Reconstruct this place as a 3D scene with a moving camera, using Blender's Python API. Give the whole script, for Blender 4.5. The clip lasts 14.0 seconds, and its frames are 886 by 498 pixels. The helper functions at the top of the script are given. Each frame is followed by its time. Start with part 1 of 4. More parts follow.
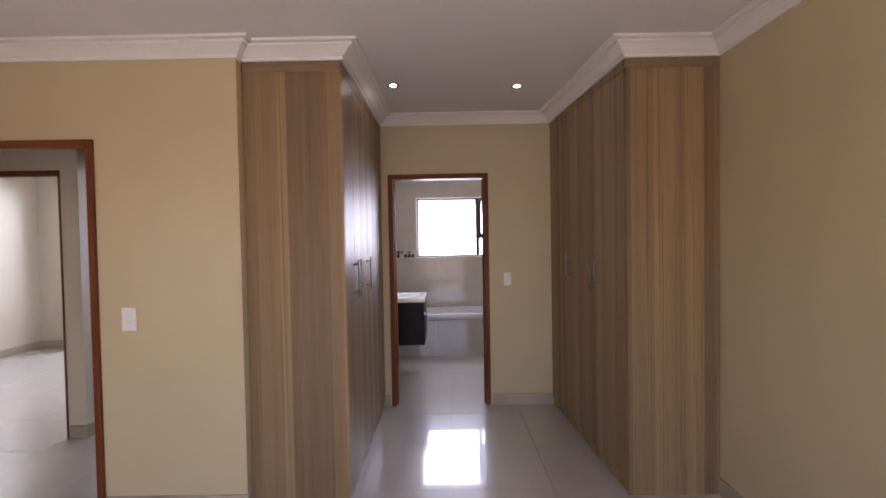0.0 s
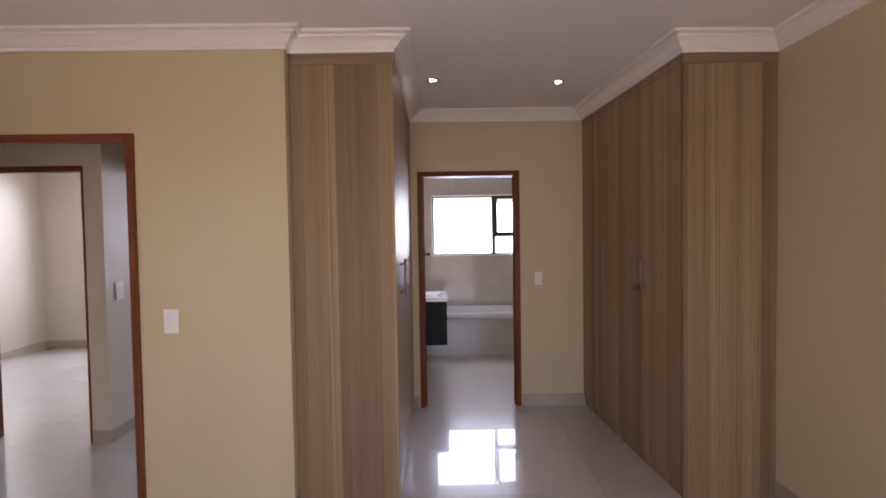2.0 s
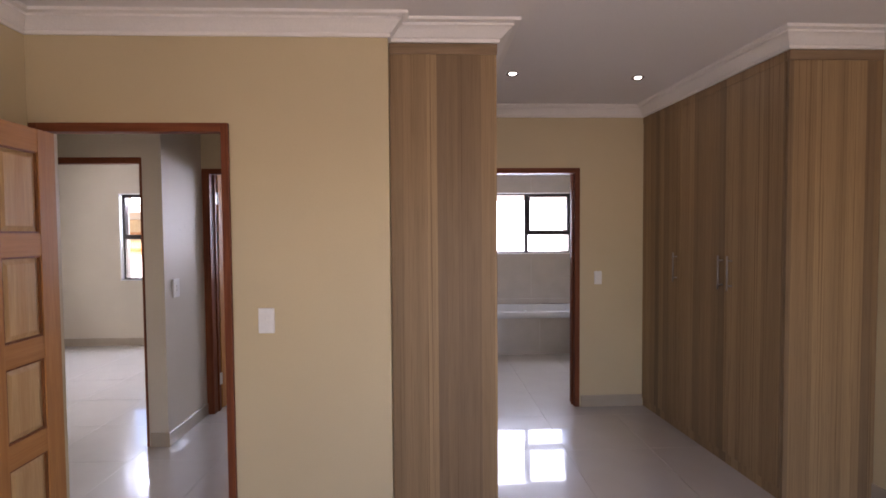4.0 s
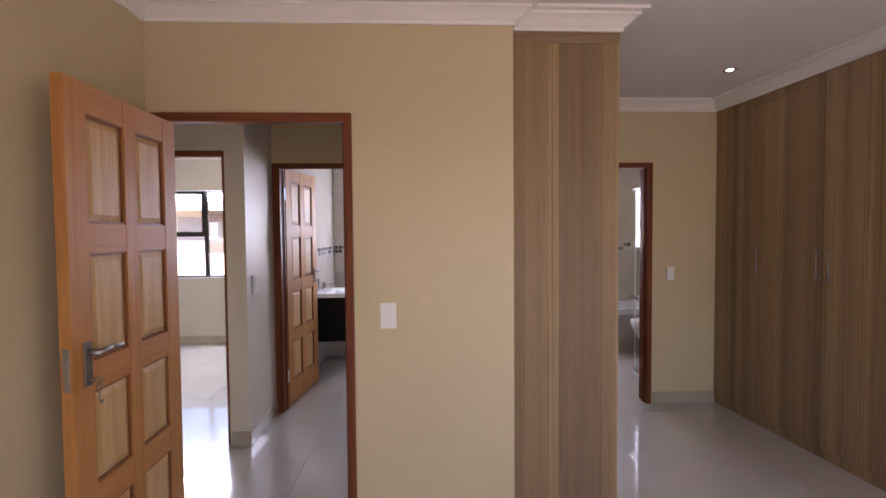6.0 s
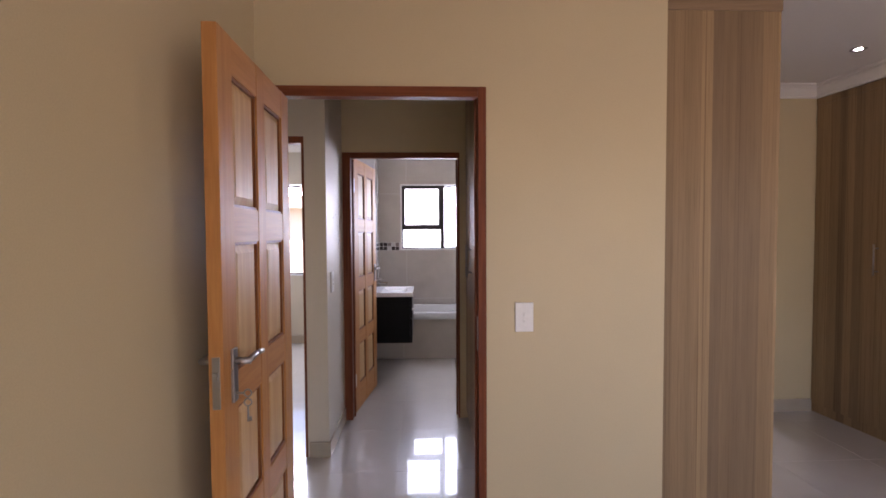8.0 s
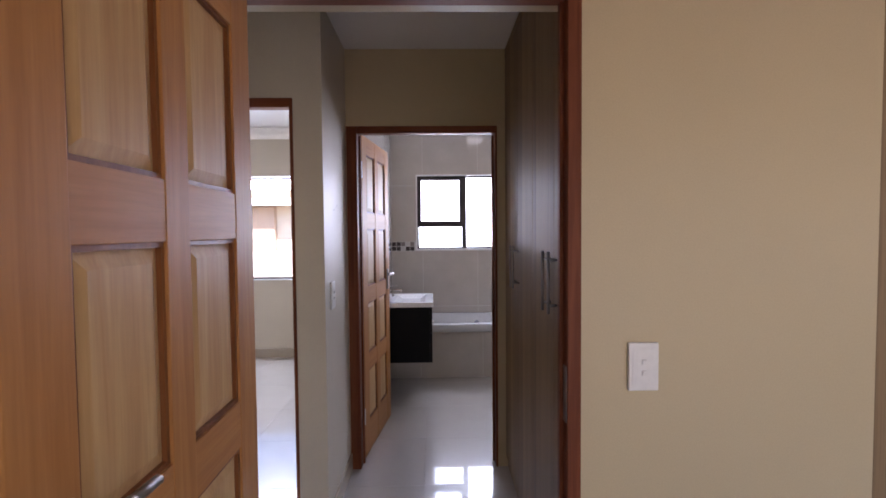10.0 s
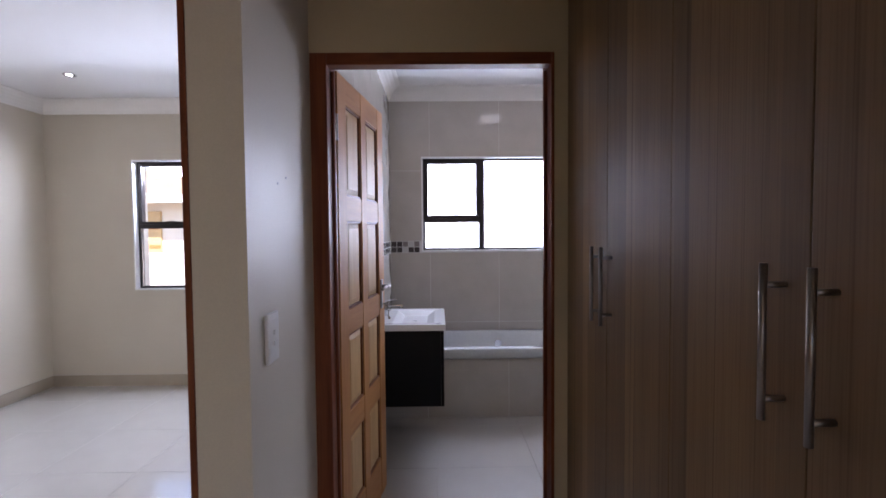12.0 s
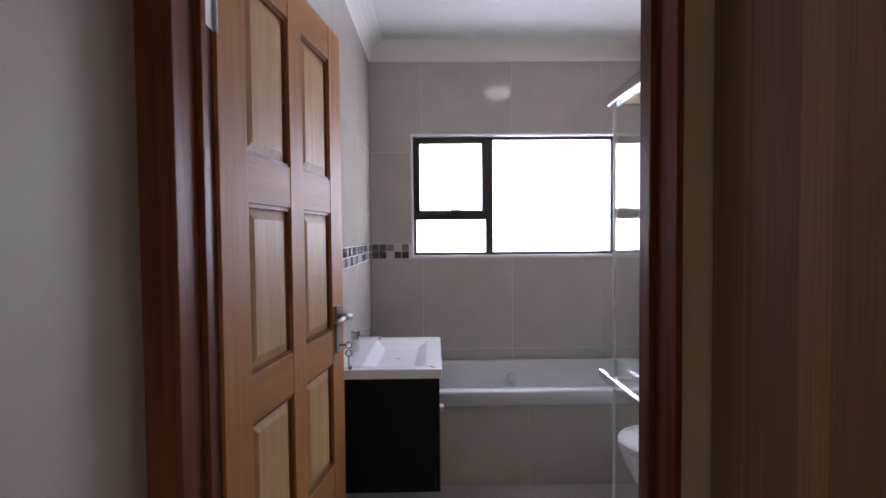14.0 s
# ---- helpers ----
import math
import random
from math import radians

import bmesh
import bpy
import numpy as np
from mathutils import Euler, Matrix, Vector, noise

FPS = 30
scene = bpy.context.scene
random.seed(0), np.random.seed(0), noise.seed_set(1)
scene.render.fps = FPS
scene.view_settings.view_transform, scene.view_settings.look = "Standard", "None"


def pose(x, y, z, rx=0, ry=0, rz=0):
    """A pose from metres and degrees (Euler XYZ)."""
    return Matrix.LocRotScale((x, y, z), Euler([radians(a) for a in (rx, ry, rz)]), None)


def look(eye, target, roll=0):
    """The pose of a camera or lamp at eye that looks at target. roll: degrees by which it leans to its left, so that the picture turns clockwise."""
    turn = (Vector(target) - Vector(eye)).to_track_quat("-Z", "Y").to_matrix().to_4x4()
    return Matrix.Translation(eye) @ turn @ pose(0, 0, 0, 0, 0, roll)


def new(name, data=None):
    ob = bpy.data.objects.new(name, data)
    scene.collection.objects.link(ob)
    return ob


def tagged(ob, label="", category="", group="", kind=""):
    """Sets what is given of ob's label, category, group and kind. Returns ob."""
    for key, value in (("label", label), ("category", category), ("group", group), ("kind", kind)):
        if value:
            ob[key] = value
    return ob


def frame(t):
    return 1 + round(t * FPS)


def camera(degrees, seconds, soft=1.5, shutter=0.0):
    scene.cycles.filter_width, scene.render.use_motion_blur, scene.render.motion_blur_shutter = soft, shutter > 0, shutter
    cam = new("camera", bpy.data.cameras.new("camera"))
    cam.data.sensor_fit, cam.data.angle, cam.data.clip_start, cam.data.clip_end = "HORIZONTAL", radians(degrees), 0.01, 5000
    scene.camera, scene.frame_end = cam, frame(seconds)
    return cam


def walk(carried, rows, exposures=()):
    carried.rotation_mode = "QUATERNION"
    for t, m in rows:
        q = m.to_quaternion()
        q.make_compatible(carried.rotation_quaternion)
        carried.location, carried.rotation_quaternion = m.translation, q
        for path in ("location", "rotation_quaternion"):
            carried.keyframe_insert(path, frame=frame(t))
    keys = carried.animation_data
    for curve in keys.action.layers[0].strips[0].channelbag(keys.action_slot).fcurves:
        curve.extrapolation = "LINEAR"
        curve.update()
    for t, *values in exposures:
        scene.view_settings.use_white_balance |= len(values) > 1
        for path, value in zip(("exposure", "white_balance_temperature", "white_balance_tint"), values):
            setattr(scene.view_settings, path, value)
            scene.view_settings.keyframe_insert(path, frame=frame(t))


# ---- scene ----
cam = camera(88.0, 14.0, soft=1.7)
PATH = [
    (0, (0.209, 0.309, 1.517), (0.196, 2.308, 1.468), -1.0),
    (0.5, (0.163, 0.303, 1.52), (0.153, 2.302, 1.462), -1.0),
    (1, (0.091, 0.327, 1.498), (0.091, 2.327, 1.447), -0.9),
    (1.5, (-0.023, 0.361, 1.516), (-0.008, 2.36, 1.459), -0.9),
    (2, (-0.132, 0.387, 1.531), (-0.109, 2.386, 1.471), -0.9),
    (2.5, (-0.271, 0.399, 1.536), (-0.238, 2.398, 1.475), -0.9),
    (3, (-0.421, 0.413, 1.531), (-0.37, 2.412, 1.469), -0.7),
    (3.2, (-0.485, 0.428, 1.533), (-0.426, 2.426, 1.468), -0.7),
    (5.5, (-1.215, 0.541, 1.525), (-1.134, 2.539, 1.455), -0.3),
    (6, (-1.379, 0.559, 1.505), (-1.292, 2.555, 1.434), -0.5),
    (6.5, (-1.542, 0.623, 1.5), (-1.451, 2.619, 1.429), -0.3),
    (7, (-1.709, 0.696, 1.495), (-1.618, 2.693, 1.423), -0.1),
    (7.5, (-1.844, 0.756, 1.482), (-1.76, 2.753, 1.411), -0.2),
    (8, (-1.988, 0.847, 1.468), (-1.909, 2.844, 1.397), -0.3),
    (8.2, (-2.032, 0.899, 1.454), (-1.955, 2.897, 1.393), -0.4),
    (10.5, (-2.102, 1.923, 1.455), (-2.074, 3.922, 1.378), -0.5),
    (11, (-2.087, 2.201, 1.426), (-2.067, 4.2, 1.351), -0.5),
    (11.5, (-2.11, 2.441, 1.419), (-2.091, 4.44, 1.348), -0.4),
    (12, (-2.152, 2.708, 1.429), (-2.132, 4.707, 1.353), -0.5),
    (12.5, (-2.131, 2.94, 1.421), (-2.121, 4.939, 1.345), -0.3),
    (13, (-2.127, 3.194, 1.408), (-2.112, 5.193, 1.336), -0.4),
    (13.5, (-2.132, 3.426, 1.411), (-2.115, 5.425, 1.339), -0.6),
    (14, (-2.131, 3.660, 1.405), (-2.102, 5.658, 1.343), -0.5),
]
EXPOSURES = [(0, 1.97, 6380, 29), (3.2, 1.92, 6420, 29), (5.5, 1.97, 6420, 30), (8.2, 1.94, 6380, 30), (10.5, 1.62, 6060, 28), (11, 1.52, 5960, 27), (11.5, 1.53, 5860, 25), (13, 1.55, 6100, 28), (14, 1.40, 6150, 26)]
walk(cam, [(t, look(eye, target, roll)) for t, eye, target, roll in PATH], EXPOSURES)

# ---- light ----
world = bpy.data.worlds.new("sky")
scene.world = world
world.use_nodes = True
_sky = world.node_tree.nodes.new("ShaderNodeTexSky")
_sky.sky_type = "NISHITA"
_sky.sun_disc = False
_sky.sun_elevation = radians(55)
_sky.sun_rotation = radians(160)
_bg = world.node_tree.nodes["Background"]
_bg.inputs["Strength"].default_value = 0.15
world.node_tree.links.new(_sky.outputs["Color"], _bg.inputs["Color"])
sun_data = bpy.data.lights.new("sun", "SUN")
sun_data.energy, sun_data.angle, sun_data.color = 5.0, radians(0.5), (1.0, 0.95, 0.88)
sun = new("sun", sun_data)
sun.matrix_world = look((2.2, -7.0, 9.0), (0.2, -0.9, 0.0))


def window_light(name, x, y, z, w, h, power, inward, color=(1, 0.98, 0.95)):
    """Daylight that comes in through a window opening."""
    d = bpy.data.lights.new(name, "AREA")
    d.shape, d.size, d.size_y, d.energy, d.color = "RECTANGLE", w, h, power, color
    ob = new(name, d)
    ob.matrix_world = look((x, y, z), (x + inward[0], y + inward[1], z + inward[2]))
    return ob


XL = -2.70                                       # west wall of the bedroom
window_light("daylight_bedroom_west", XL - 0.09, -0.4, 1.5, 1.75, 1.15, 2.8, (1, 0, -0.7), (0.80, 0.90, 1.0))
# No window known on this side: a lamp added to lift the west wall.
window_light("daylight_bedroom_east", 1.87, -0.4, 1.5, 1.75, 1.15, 1.8, (-1, 0, -0.4), (0.82, 0.91, 1.0))
window_light("daylight_bath", -1.60, 7.02, 1.66, 1.45, 0.85, 14, (0, -1, -0.25), (0.79, 0.89, 1.0))
window_light("daylight_ensuite", 0.53, 7.02, 1.66, 1.4, 0.85, 11.0, (0, -1, -0.35), (0.79, 0.89, 1.0))

window_light("daylight_room", -4.19, 7.175, 2.030, 1.44, 0.10, 26, (0, -1, -0.25), (0.76, 0.88, 1.0))

# ---- materials ----


def nodes_of(name):
    m = bpy.data.materials.new(name)
    m.use_nodes = True
    return m, m.node_tree, m.node_tree.nodes["Principled BSDF"]


def add(nt, kind, **sets):
    n = nt.nodes.new(kind)
    for k, v in sets.items():
        n.inputs[k].default_value = v
    return n


def coords(nt, scale=(1, 1, 1), source="Object"):
    tc = nt.nodes.new("ShaderNodeTexCoord")
    mp = nt.nodes.new("ShaderNodeMapping")
    mp.inputs["Scale"].default_value = scale
    nt.links.new(tc.outputs[source], mp.inputs["Vector"])
    return mp.outputs["Vector"]


def ramp(nt, fac, stops, mode="LINEAR"):
    r = nt.nodes.new("ShaderNodeValToRGB")
    r.color_ramp.interpolation = mode
    els = r.color_ramp.elements
    while len(els) < len(stops):
        els.new(0.5)
    for e, (p, c) in zip(els, stops):
        e.position, e.color = p, (*c, 1)
    nt.links.new(fac, r.inputs["Fac"])
    return r.outputs["Color"]


def mixed(nt, a, b, fac, mode="MIX"):
    m = nt.nodes.new("ShaderNodeMix")
    m.data_type, m.blend_type = "RGBA", mode
    for sock, v in ((m.inputs[6], a), (m.inputs[7], b), (m.inputs[0], fac)):
        if isinstance(v, bpy.types.NodeSocket):
            nt.links.new(v, sock)
        elif isinstance(v, tuple):
            sock.default_value = (*v, 1)
        else:
            sock.default_value = v
    return m.outputs[2]


def bump(nt, p, height, strength, distance):
    b = add(nt, "ShaderNodeBump", Strength=strength, Distance=distance)
    nt.links.new(height, b.inputs["Height"])
    nt.links.new(b.outputs["Normal"], p.inputs["Normal"])


def plain(name, color, rough=0.5, metal=0.0, vary=0.06, scale=3.0, grain=60.0, relief=0.0, rough_vary=0.08, coat=0.0):
    """A surface with faint stains, grain and uneven gloss."""
    m, nt, p = nodes_of(name)
    v = coords(nt)
    big = add(nt, "ShaderNodeTexNoise", Scale=scale, Detail=5.0)
    fine = add(nt, "ShaderNodeTexNoise", Scale=grain, Detail=3.0)
    nt.links.new(v, big.inputs["Vector"])
    nt.links.new(v, fine.inputs["Vector"])
    lo = tuple(c * (1 - vary) for c in color)
    hi = tuple(min(1, c * (1 + vary)) for c in color)
    c1 = ramp(nt, big.outputs["Fac"], [(0.3, lo), (0.7, hi)])
    c2 = ramp(nt, fine.outputs["Fac"], [(0.3, (0.94, 0.94, 0.94)), (0.7, (1, 1, 1))])
    nt.links.new(mixed(nt, c1, c2, 1.0, "MULTIPLY"), p.inputs["Base Color"])
    r = add(nt, "ShaderNodeMapRange", **{"From Min": 0.3, "From Max": 0.7, "To Min": max(0.01, rough - rough_vary), "To Max": min(1, rough + rough_vary)})
    nt.links.new(big.outputs["Fac"], r.inputs["Value"])
    nt.links.new(r.outputs["Result"], p.inputs["Roughness"])
    p.inputs["Metallic"].default_value = metal
    p.inputs["Coat Weight"].default_value = coat
    if relief:
        bump(nt, p, fine.outputs["Fac"], relief, 0.001)
    return m


def melamine(name, tones, rough=0.46):
    """Wood-print board: upright strips of uneven tone with fine upright grain."""
    m, nt, p = nodes_of(name)
    tc = nt.nodes.new("ShaderNodeTexCoord")
    sep = nt.nodes.new("ShaderNodeSeparateXYZ")
    nt.links.new(tc.outputs["Object"], sep.inputs[0])
    u = nt.nodes.new("ShaderNodeMath")
    u.operation = "ADD"
    nt.links.new(sep.outputs["X"], u.inputs[0])
    nt.links.new(sep.outputs["Y"], u.inputs[1])

    def stretched(su, sz):
        c = nt.nodes.new("ShaderNodeCombineXYZ")
        for src, k, slot in ((u.outputs[0], su, "X"), (sep.outputs["Z"], sz, "Y")):
            q = nt.nodes.new("ShaderNodeMath")
            q.operation = "MULTIPLY"
            q.inputs[1].default_value = k
            nt.links.new(src, q.inputs[0])
            nt.links.new(q.outputs[0], c.inputs[slot])
        return c.outputs[0]

    strip = add(nt, "ShaderNodeTexVoronoi", Scale=1.0, Randomness=0.55)
    strip.voronoi_dimensions = "1D"
    across = nt.nodes.new("ShaderNodeMath")
    across.operation = "MULTIPLY"
    across.inputs[1].default_value = 17.0
    nt.links.new(u.outputs[0], across.inputs[0])
    nt.links.new(across.outputs[0], strip.inputs["W"])
    sepc = nt.nodes.new("ShaderNodeSeparateColor")
    nt.links.new(strip.outputs["Color"], sepc.inputs[0])
    base = ramp(nt, sepc.outputs[0], [(0.05, tones[0]), (0.35, tones[1]), (0.65, tones[2]), (0.95, tones[3])])
    soft = add(nt, "ShaderNodeTexNoise", Scale=1.0, Detail=3.0)
    nt.links.new(stretched(22.0, 0.6), soft.inputs["Vector"])
    grain = add(nt, "ShaderNodeTexNoise", Scale=1.0, Detail=4.0, Distortion=0.3)
    nt.links.new(stretched(260.0, 4.0), grain.inputs["Vector"])
    vein = add(nt, "ShaderNodeTexNoise", Scale=1.0, Detail=2.0, Distortion=0.6)
    nt.links.new(stretched(110.0, 0.30), vein.inputs["Vector"])
    s1 = ramp(nt, soft.outputs["Fac"], [(0.30, (0.86, 0.855, 0.85)), (0.65, (1.04, 1.04, 1.03))])
    g1 = ramp(nt, grain.outputs["Fac"], [(0.34, (0.82, 0.80, 0.78)), (0.52, (1, 1, 1))])
    v1 = ramp(nt, vein.outputs["Fac"], [(0.30, (0.62, 0.57, 0.52)), (0.40, (1, 1, 1))])
    c = mixed(nt, mixed(nt, mixed(nt, base, s1, 1.0, "MULTIPLY"), g1, 0.9, "MULTIPLY"), v1, 0.95, "MULTIPLY")
    nt.links.new(c, p.inputs["Base Color"])
    p.inputs["Roughness"].default_value = rough
    p.inputs["Specular IOR Level"].default_value = 0.3
    bump(nt, p, grain.outputs["Fac"], 0.12, 0.0006)
    return m


def solid_wood(name, color, dark, rough=0.5, along="Z", coat=0.1, gloss=0.35):
    """Varnished timber with long grain."""
    m, nt, p = nodes_of(name)
    k = {"Z": (26, 26, 1.4), "X": (1.4, 26, 26), "Y": (26, 1.4, 26)}[along]
    v = coords(nt, k)
    n = add(nt, "ShaderNodeTexNoise", Scale=1.0, Detail=6.0, Distortion=1.2)
    nt.links.new(v, n.inputs["Vector"])
    v2 = coords(nt, tuple(c * 6 for c in k))
    f = add(nt, "ShaderNodeTexNoise", Scale=1.0, Detail=3.0)
    nt.links.new(v2, f.inputs["Vector"])
    c1 = ramp(nt, n.outputs["Fac"], [(0.3, dark), (0.65, color)])
    c2 = ramp(nt, f.outputs["Fac"], [(0.35, (0.91, 0.89, 0.87)), (0.6, (1, 1, 1))])
    nt.links.new(mixed(nt, c1, c2, 1.0, "MULTIPLY"), p.inputs["Base Color"])
    p.inputs["Roughness"].default_value = rough
    p.inputs["Coat Weight"].default_value = coat
    p.inputs["Coat Roughness"].default_value = 0.25
    p.inputs["Specular IOR Level"].default_value = gloss
    bump(nt, p, f.outputs["Fac"], 0.15, 0.0008)
    return m


def tile_mat(name, color, rough, vary=0.05, fleck=0.04, coat=0.0, spread=0.5):
    """Glazed or polished tile, each piece a shade of its own."""
    m, nt, p = nodes_of(name)
    info = nt.nodes.new("ShaderNodeObjectInfo")
    v = coords(nt)
    n = add(nt, "ShaderNodeTexNoise", Scale=5.0, Detail=6.0)
    nt.links.new(v, n.inputs["Vector"])
    f = add(nt, "ShaderNodeTexNoise", Scale=220.0, Detail=2.0)
    nt.links.new(v, f.inputs["Vector"])
    base = ramp(nt, n.outputs["Fac"], [(0.3, tuple(c * (1 - vary) for c in color)), (0.7, tuple(c * (1 + vary) for c in color))])
    own = ramp(nt, info.outputs["Random"], [(0.0, (0.98, 0.98, 0.98)), (1.0, (1, 1, 1))])
    fl = ramp(nt, f.outputs["Fac"], [(0.35, (1 - fleck,) * 3), (0.6, (1, 1, 1))])
    nt.links.new(mixed(nt, mixed(nt, base, own, 1.0, "MULTIPLY"), fl, 1.0, "MULTIPLY"), p.inputs["Base Color"])
    r = add(nt, "ShaderNodeMapRange", **{"From Min": 0.3, "From Max": 0.7, "To Min": rough * (1 - spread * 0.6), "To Max": rough * (1 + spread)})
    nt.links.new(n.outputs["Fac"], r.inputs["Value"])
    nt.links.new(r.outputs["Result"], p.inputs["Roughness"])
    w = add(nt, "ShaderNodeTexNoise", Scale=2.2, Detail=1.0)
    nt.links.new(v, w.inputs["Vector"])
    p.inputs["Coat Weight"].default_value = coat
    p.inputs["Coat Roughness"].default_value = 0.018
    p.inputs["Coat IOR"].default_value = 1.6
    bump(nt, p, w.outputs["Fac"], 0.05, 0.004)
    return m


def glass_mat(name, rough=0.0, tint=(1, 1, 1)):
    m, nt, p = nodes_of(name)
    p.inputs["Base Color"].default_value = (*tint, 1)
    p.inputs["Roughness"].default_value = rough
    p.inputs["Transmission Weight"].default_value = 1.0
    p.inputs["IOR"].default_value = 1.45
    return m


def glow_mat(name, color, strength):
    m, nt, p = nodes_of(name)
    p.inputs["Base Color"].default_value = (*color, 1)
    p.inputs["Emission Color"].default_value = (*color, 1)
    p.inputs["Emission Strength"].default_value = strength
    return m


M_WALL = plain("cream_wall_paint", (0.55, 0.446, 0.272), 0.46, vary=0.035, scale=1.6, grain=240, relief=0.18)
# Cream paint paled and greyed; the hall's cool daylight is put into it.
M_ROOM = plain("pale_cool_lit_cream", (0.575, 0.51, 0.412), 0.5, vary=0.03, scale=1.6, grain=240, relief=0.15)
M_WHITE = plain("white_ceiling_paint", (0.76, 0.74, 0.72), 0.75, vary=0.02, scale=1.2, grain=200, relief=0.12)
M_CORNICE = plain("white_plaster_cornice", (0.80, 0.77, 0.73), 0.6, vary=0.02, scale=4, grain=120, relief=0.08)
M_BOARD = melamine("wood_print_board", ((0.196, 0.129, 0.073), (0.245, 0.160, 0.085), (0.290, 0.190, 0.098), (0.352, 0.235, 0.122)))
M_TRIMB = solid_wood("wood_print_trim", (0.28, 0.19, 0.112), (0.20, 0.13, 0.072), 0.35, "X", 0.0)
M_PINE = solid_wood("varnished_pine", (0.465, 0.212, 0.060), (0.385, 0.158, 0.041), 0.54, "Z", 0.04)
M_PINEX = solid_wood("varnished_pine_rail", (0.455, 0.206, 0.058), (0.38, 0.154, 0.040), 0.54, "Y", 0.04)
M_PANEL = solid_wood("pale_pine_panel", (0.56, 0.355, 0.16), (0.47, 0.27, 0.108), 0.50, "Z", 0.05)
# Darker than the pine: the shade of the panel recess is in this colour.
M_BEADSHADE = solid_wood("shaded_pine_bead", (0.24, 0.088, 0.028), (0.16, 0.052, 0.016), 0.45, "Z", 0.05)
M_FRAME = solid_wood("red_meranti", (0.205, 0.062, 0.025), (0.12, 0.033, 0.015), 0.45, "Z", 0.0, 0.16)
M_FRAMEX = solid_wood("red_meranti_head", (0.205, 0.062, 0.025), (0.12, 0.033, 0.015), 0.45, "X", 0.0, 0.16)
M_FLOOR = tile_mat("polished_porcelain", (0.49, 0.455, 0.42), 0.22, 0.025, 0.03, coat=0.9, spread=0.04)
M_GROUT = plain("grey_grout", (0.44, 0.405, 0.365), 0.85, grain=300, relief=0.2)
M_WTILE = tile_mat("glazed_wall_tile", (0.475, 0.43, 0.38), 0.075)
M_WGROUT = plain("pale_grout", (0.62, 0.60, 0.57), 0.8, grain=300, relief=0.15)
M_SKIRT = tile_mat("skirting_tile", (0.405, 0.34, 0.262), 0.06)
M_ALU = plain("bronze_aluminium", (0.035, 0.028, 0.026), 0.4, metal=0.3, vary=0.1)
M_GLASS = glass_mat("clear_glass")
M_FROST = glass_mat("obscure_glass", 0.3)
M_SHOWER = glass_mat("shower_glass", 0.0, (0.96, 0.985, 0.975))
M_CHROME = plain("chrome", (0.75, 0.75, 0.76), 0.09, metal=1.0, vary=0.03, rough_vary=0.03)
M_STEEL = plain("brushed_steel", (0.35, 0.33, 0.315), 0.36, metal=1.0, vary=0.05, rough_vary=0.05)
M_PLASTIC = plain("white_plastic", (0.76, 0.74, 0.71), 0.32, vary=0.02)
M_CERAMIC = plain("white_ceramic", (0.82, 0.83, 0.84), 0.08, vary=0.012, rough_vary=0.03, coat=0.4)
M_ACRYL = plain("white_acrylic", (0.60, 0.61, 0.62), 0.09, vary=0.015, rough_vary=0.04)
M_VANITY = plain("black_brown_laminate", (0.005, 0.0045, 0.005), 0.45, vary=0.15, scale=9, grain=90)
M_VANITY.node_tree.nodes["Principled BSDF"].inputs["Specular IOR Level"].default_value = 0.18
M_SILL = plain("white_trim", (0.80, 0.80, 0.79), 0.4, vary=0.02)
M_LAMP = glow_mat("lit_lamp", (1.0, 0.96, 0.90), 30.0)
M_DOME = glow_mat("lit_opal_glass", (1.0, 0.97, 0.93), 1.6)
M_MOS = [plain("mosaic_" + n, c, 0.12, vary=0.08, scale=30, coat=0.5) for n, c in
         (("charcoal", (0.055, 0.045, 0.045)), ("grey", (0.20, 0.185, 0.185)), ("pale", (0.50, 0.49, 0.475)), ("taupe", (0.22, 0.19, 0.18)))]
M_GROUND = plain("dry_ground", (0.32, 0.27, 0.20), 0.95, vary=0.2, scale=0.6, grain=8, relief=0.5)
M_OUTWALL = plain("sunlit_plaster", (0.78, 0.74, 0.66), 0.85, vary=0.05, scale=1.2, grain=40, relief=0.2)
M_HOUSE = plain("cream_house_plaster", (0.74, 0.68, 0.56), 0.85, vary=0.06, scale=1.0, grain=40, relief=0.2)
M_BRICKY = plain("brown_brick", (0.235, 0.17, 0.14), 0.8, vary=0.25, scale=8, relief=0.3)
M_MORTAR = plain("grey_mortar", (0.36, 0.33, 0.30), 0.9, vary=0.1, scale=6)
M_SHUTTER = plain("grey_shutter", (0.34, 0.31, 0.30), 0.6, vary=0.06, scale=4)
M_LOUVRE = plain("yellow_timber", (0.52, 0.36, 0.16), 0.6, vary=0.12, scale=6)
M_PILLAR = plain("tan_plaster", (0.48, 0.37, 0.28), 0.85, vary=0.08, scale=3)
M_ROOF = plain("clay_roof", (0.36, 0.22, 0.13), 0.85, vary=0.15, scale=3, grain=20, relief=0.4)
M_KEY = plain("dull_nickel", (0.35, 0.33, 0.30), 0.35, metal=1.0)
M_HINGE = plain("bright_steel", (0.72, 0.70, 0.67), 0.4, metal=0.8)

# ---- builders ----


def box(bm, x0, y0, z0, x1, y1, z1):
    """An axis-aligned block in bm; returns its vertices."""
    m = Matrix.LocRotScale(((x0 + x1) / 2, (y0 + y1) / 2, (z0 + z1) / 2), None, (abs(x1 - x0), abs(y1 - y0), abs(z1 - z0)))
    return bmesh.ops.create_cube(bm, size=1, matrix=m)["verts"]


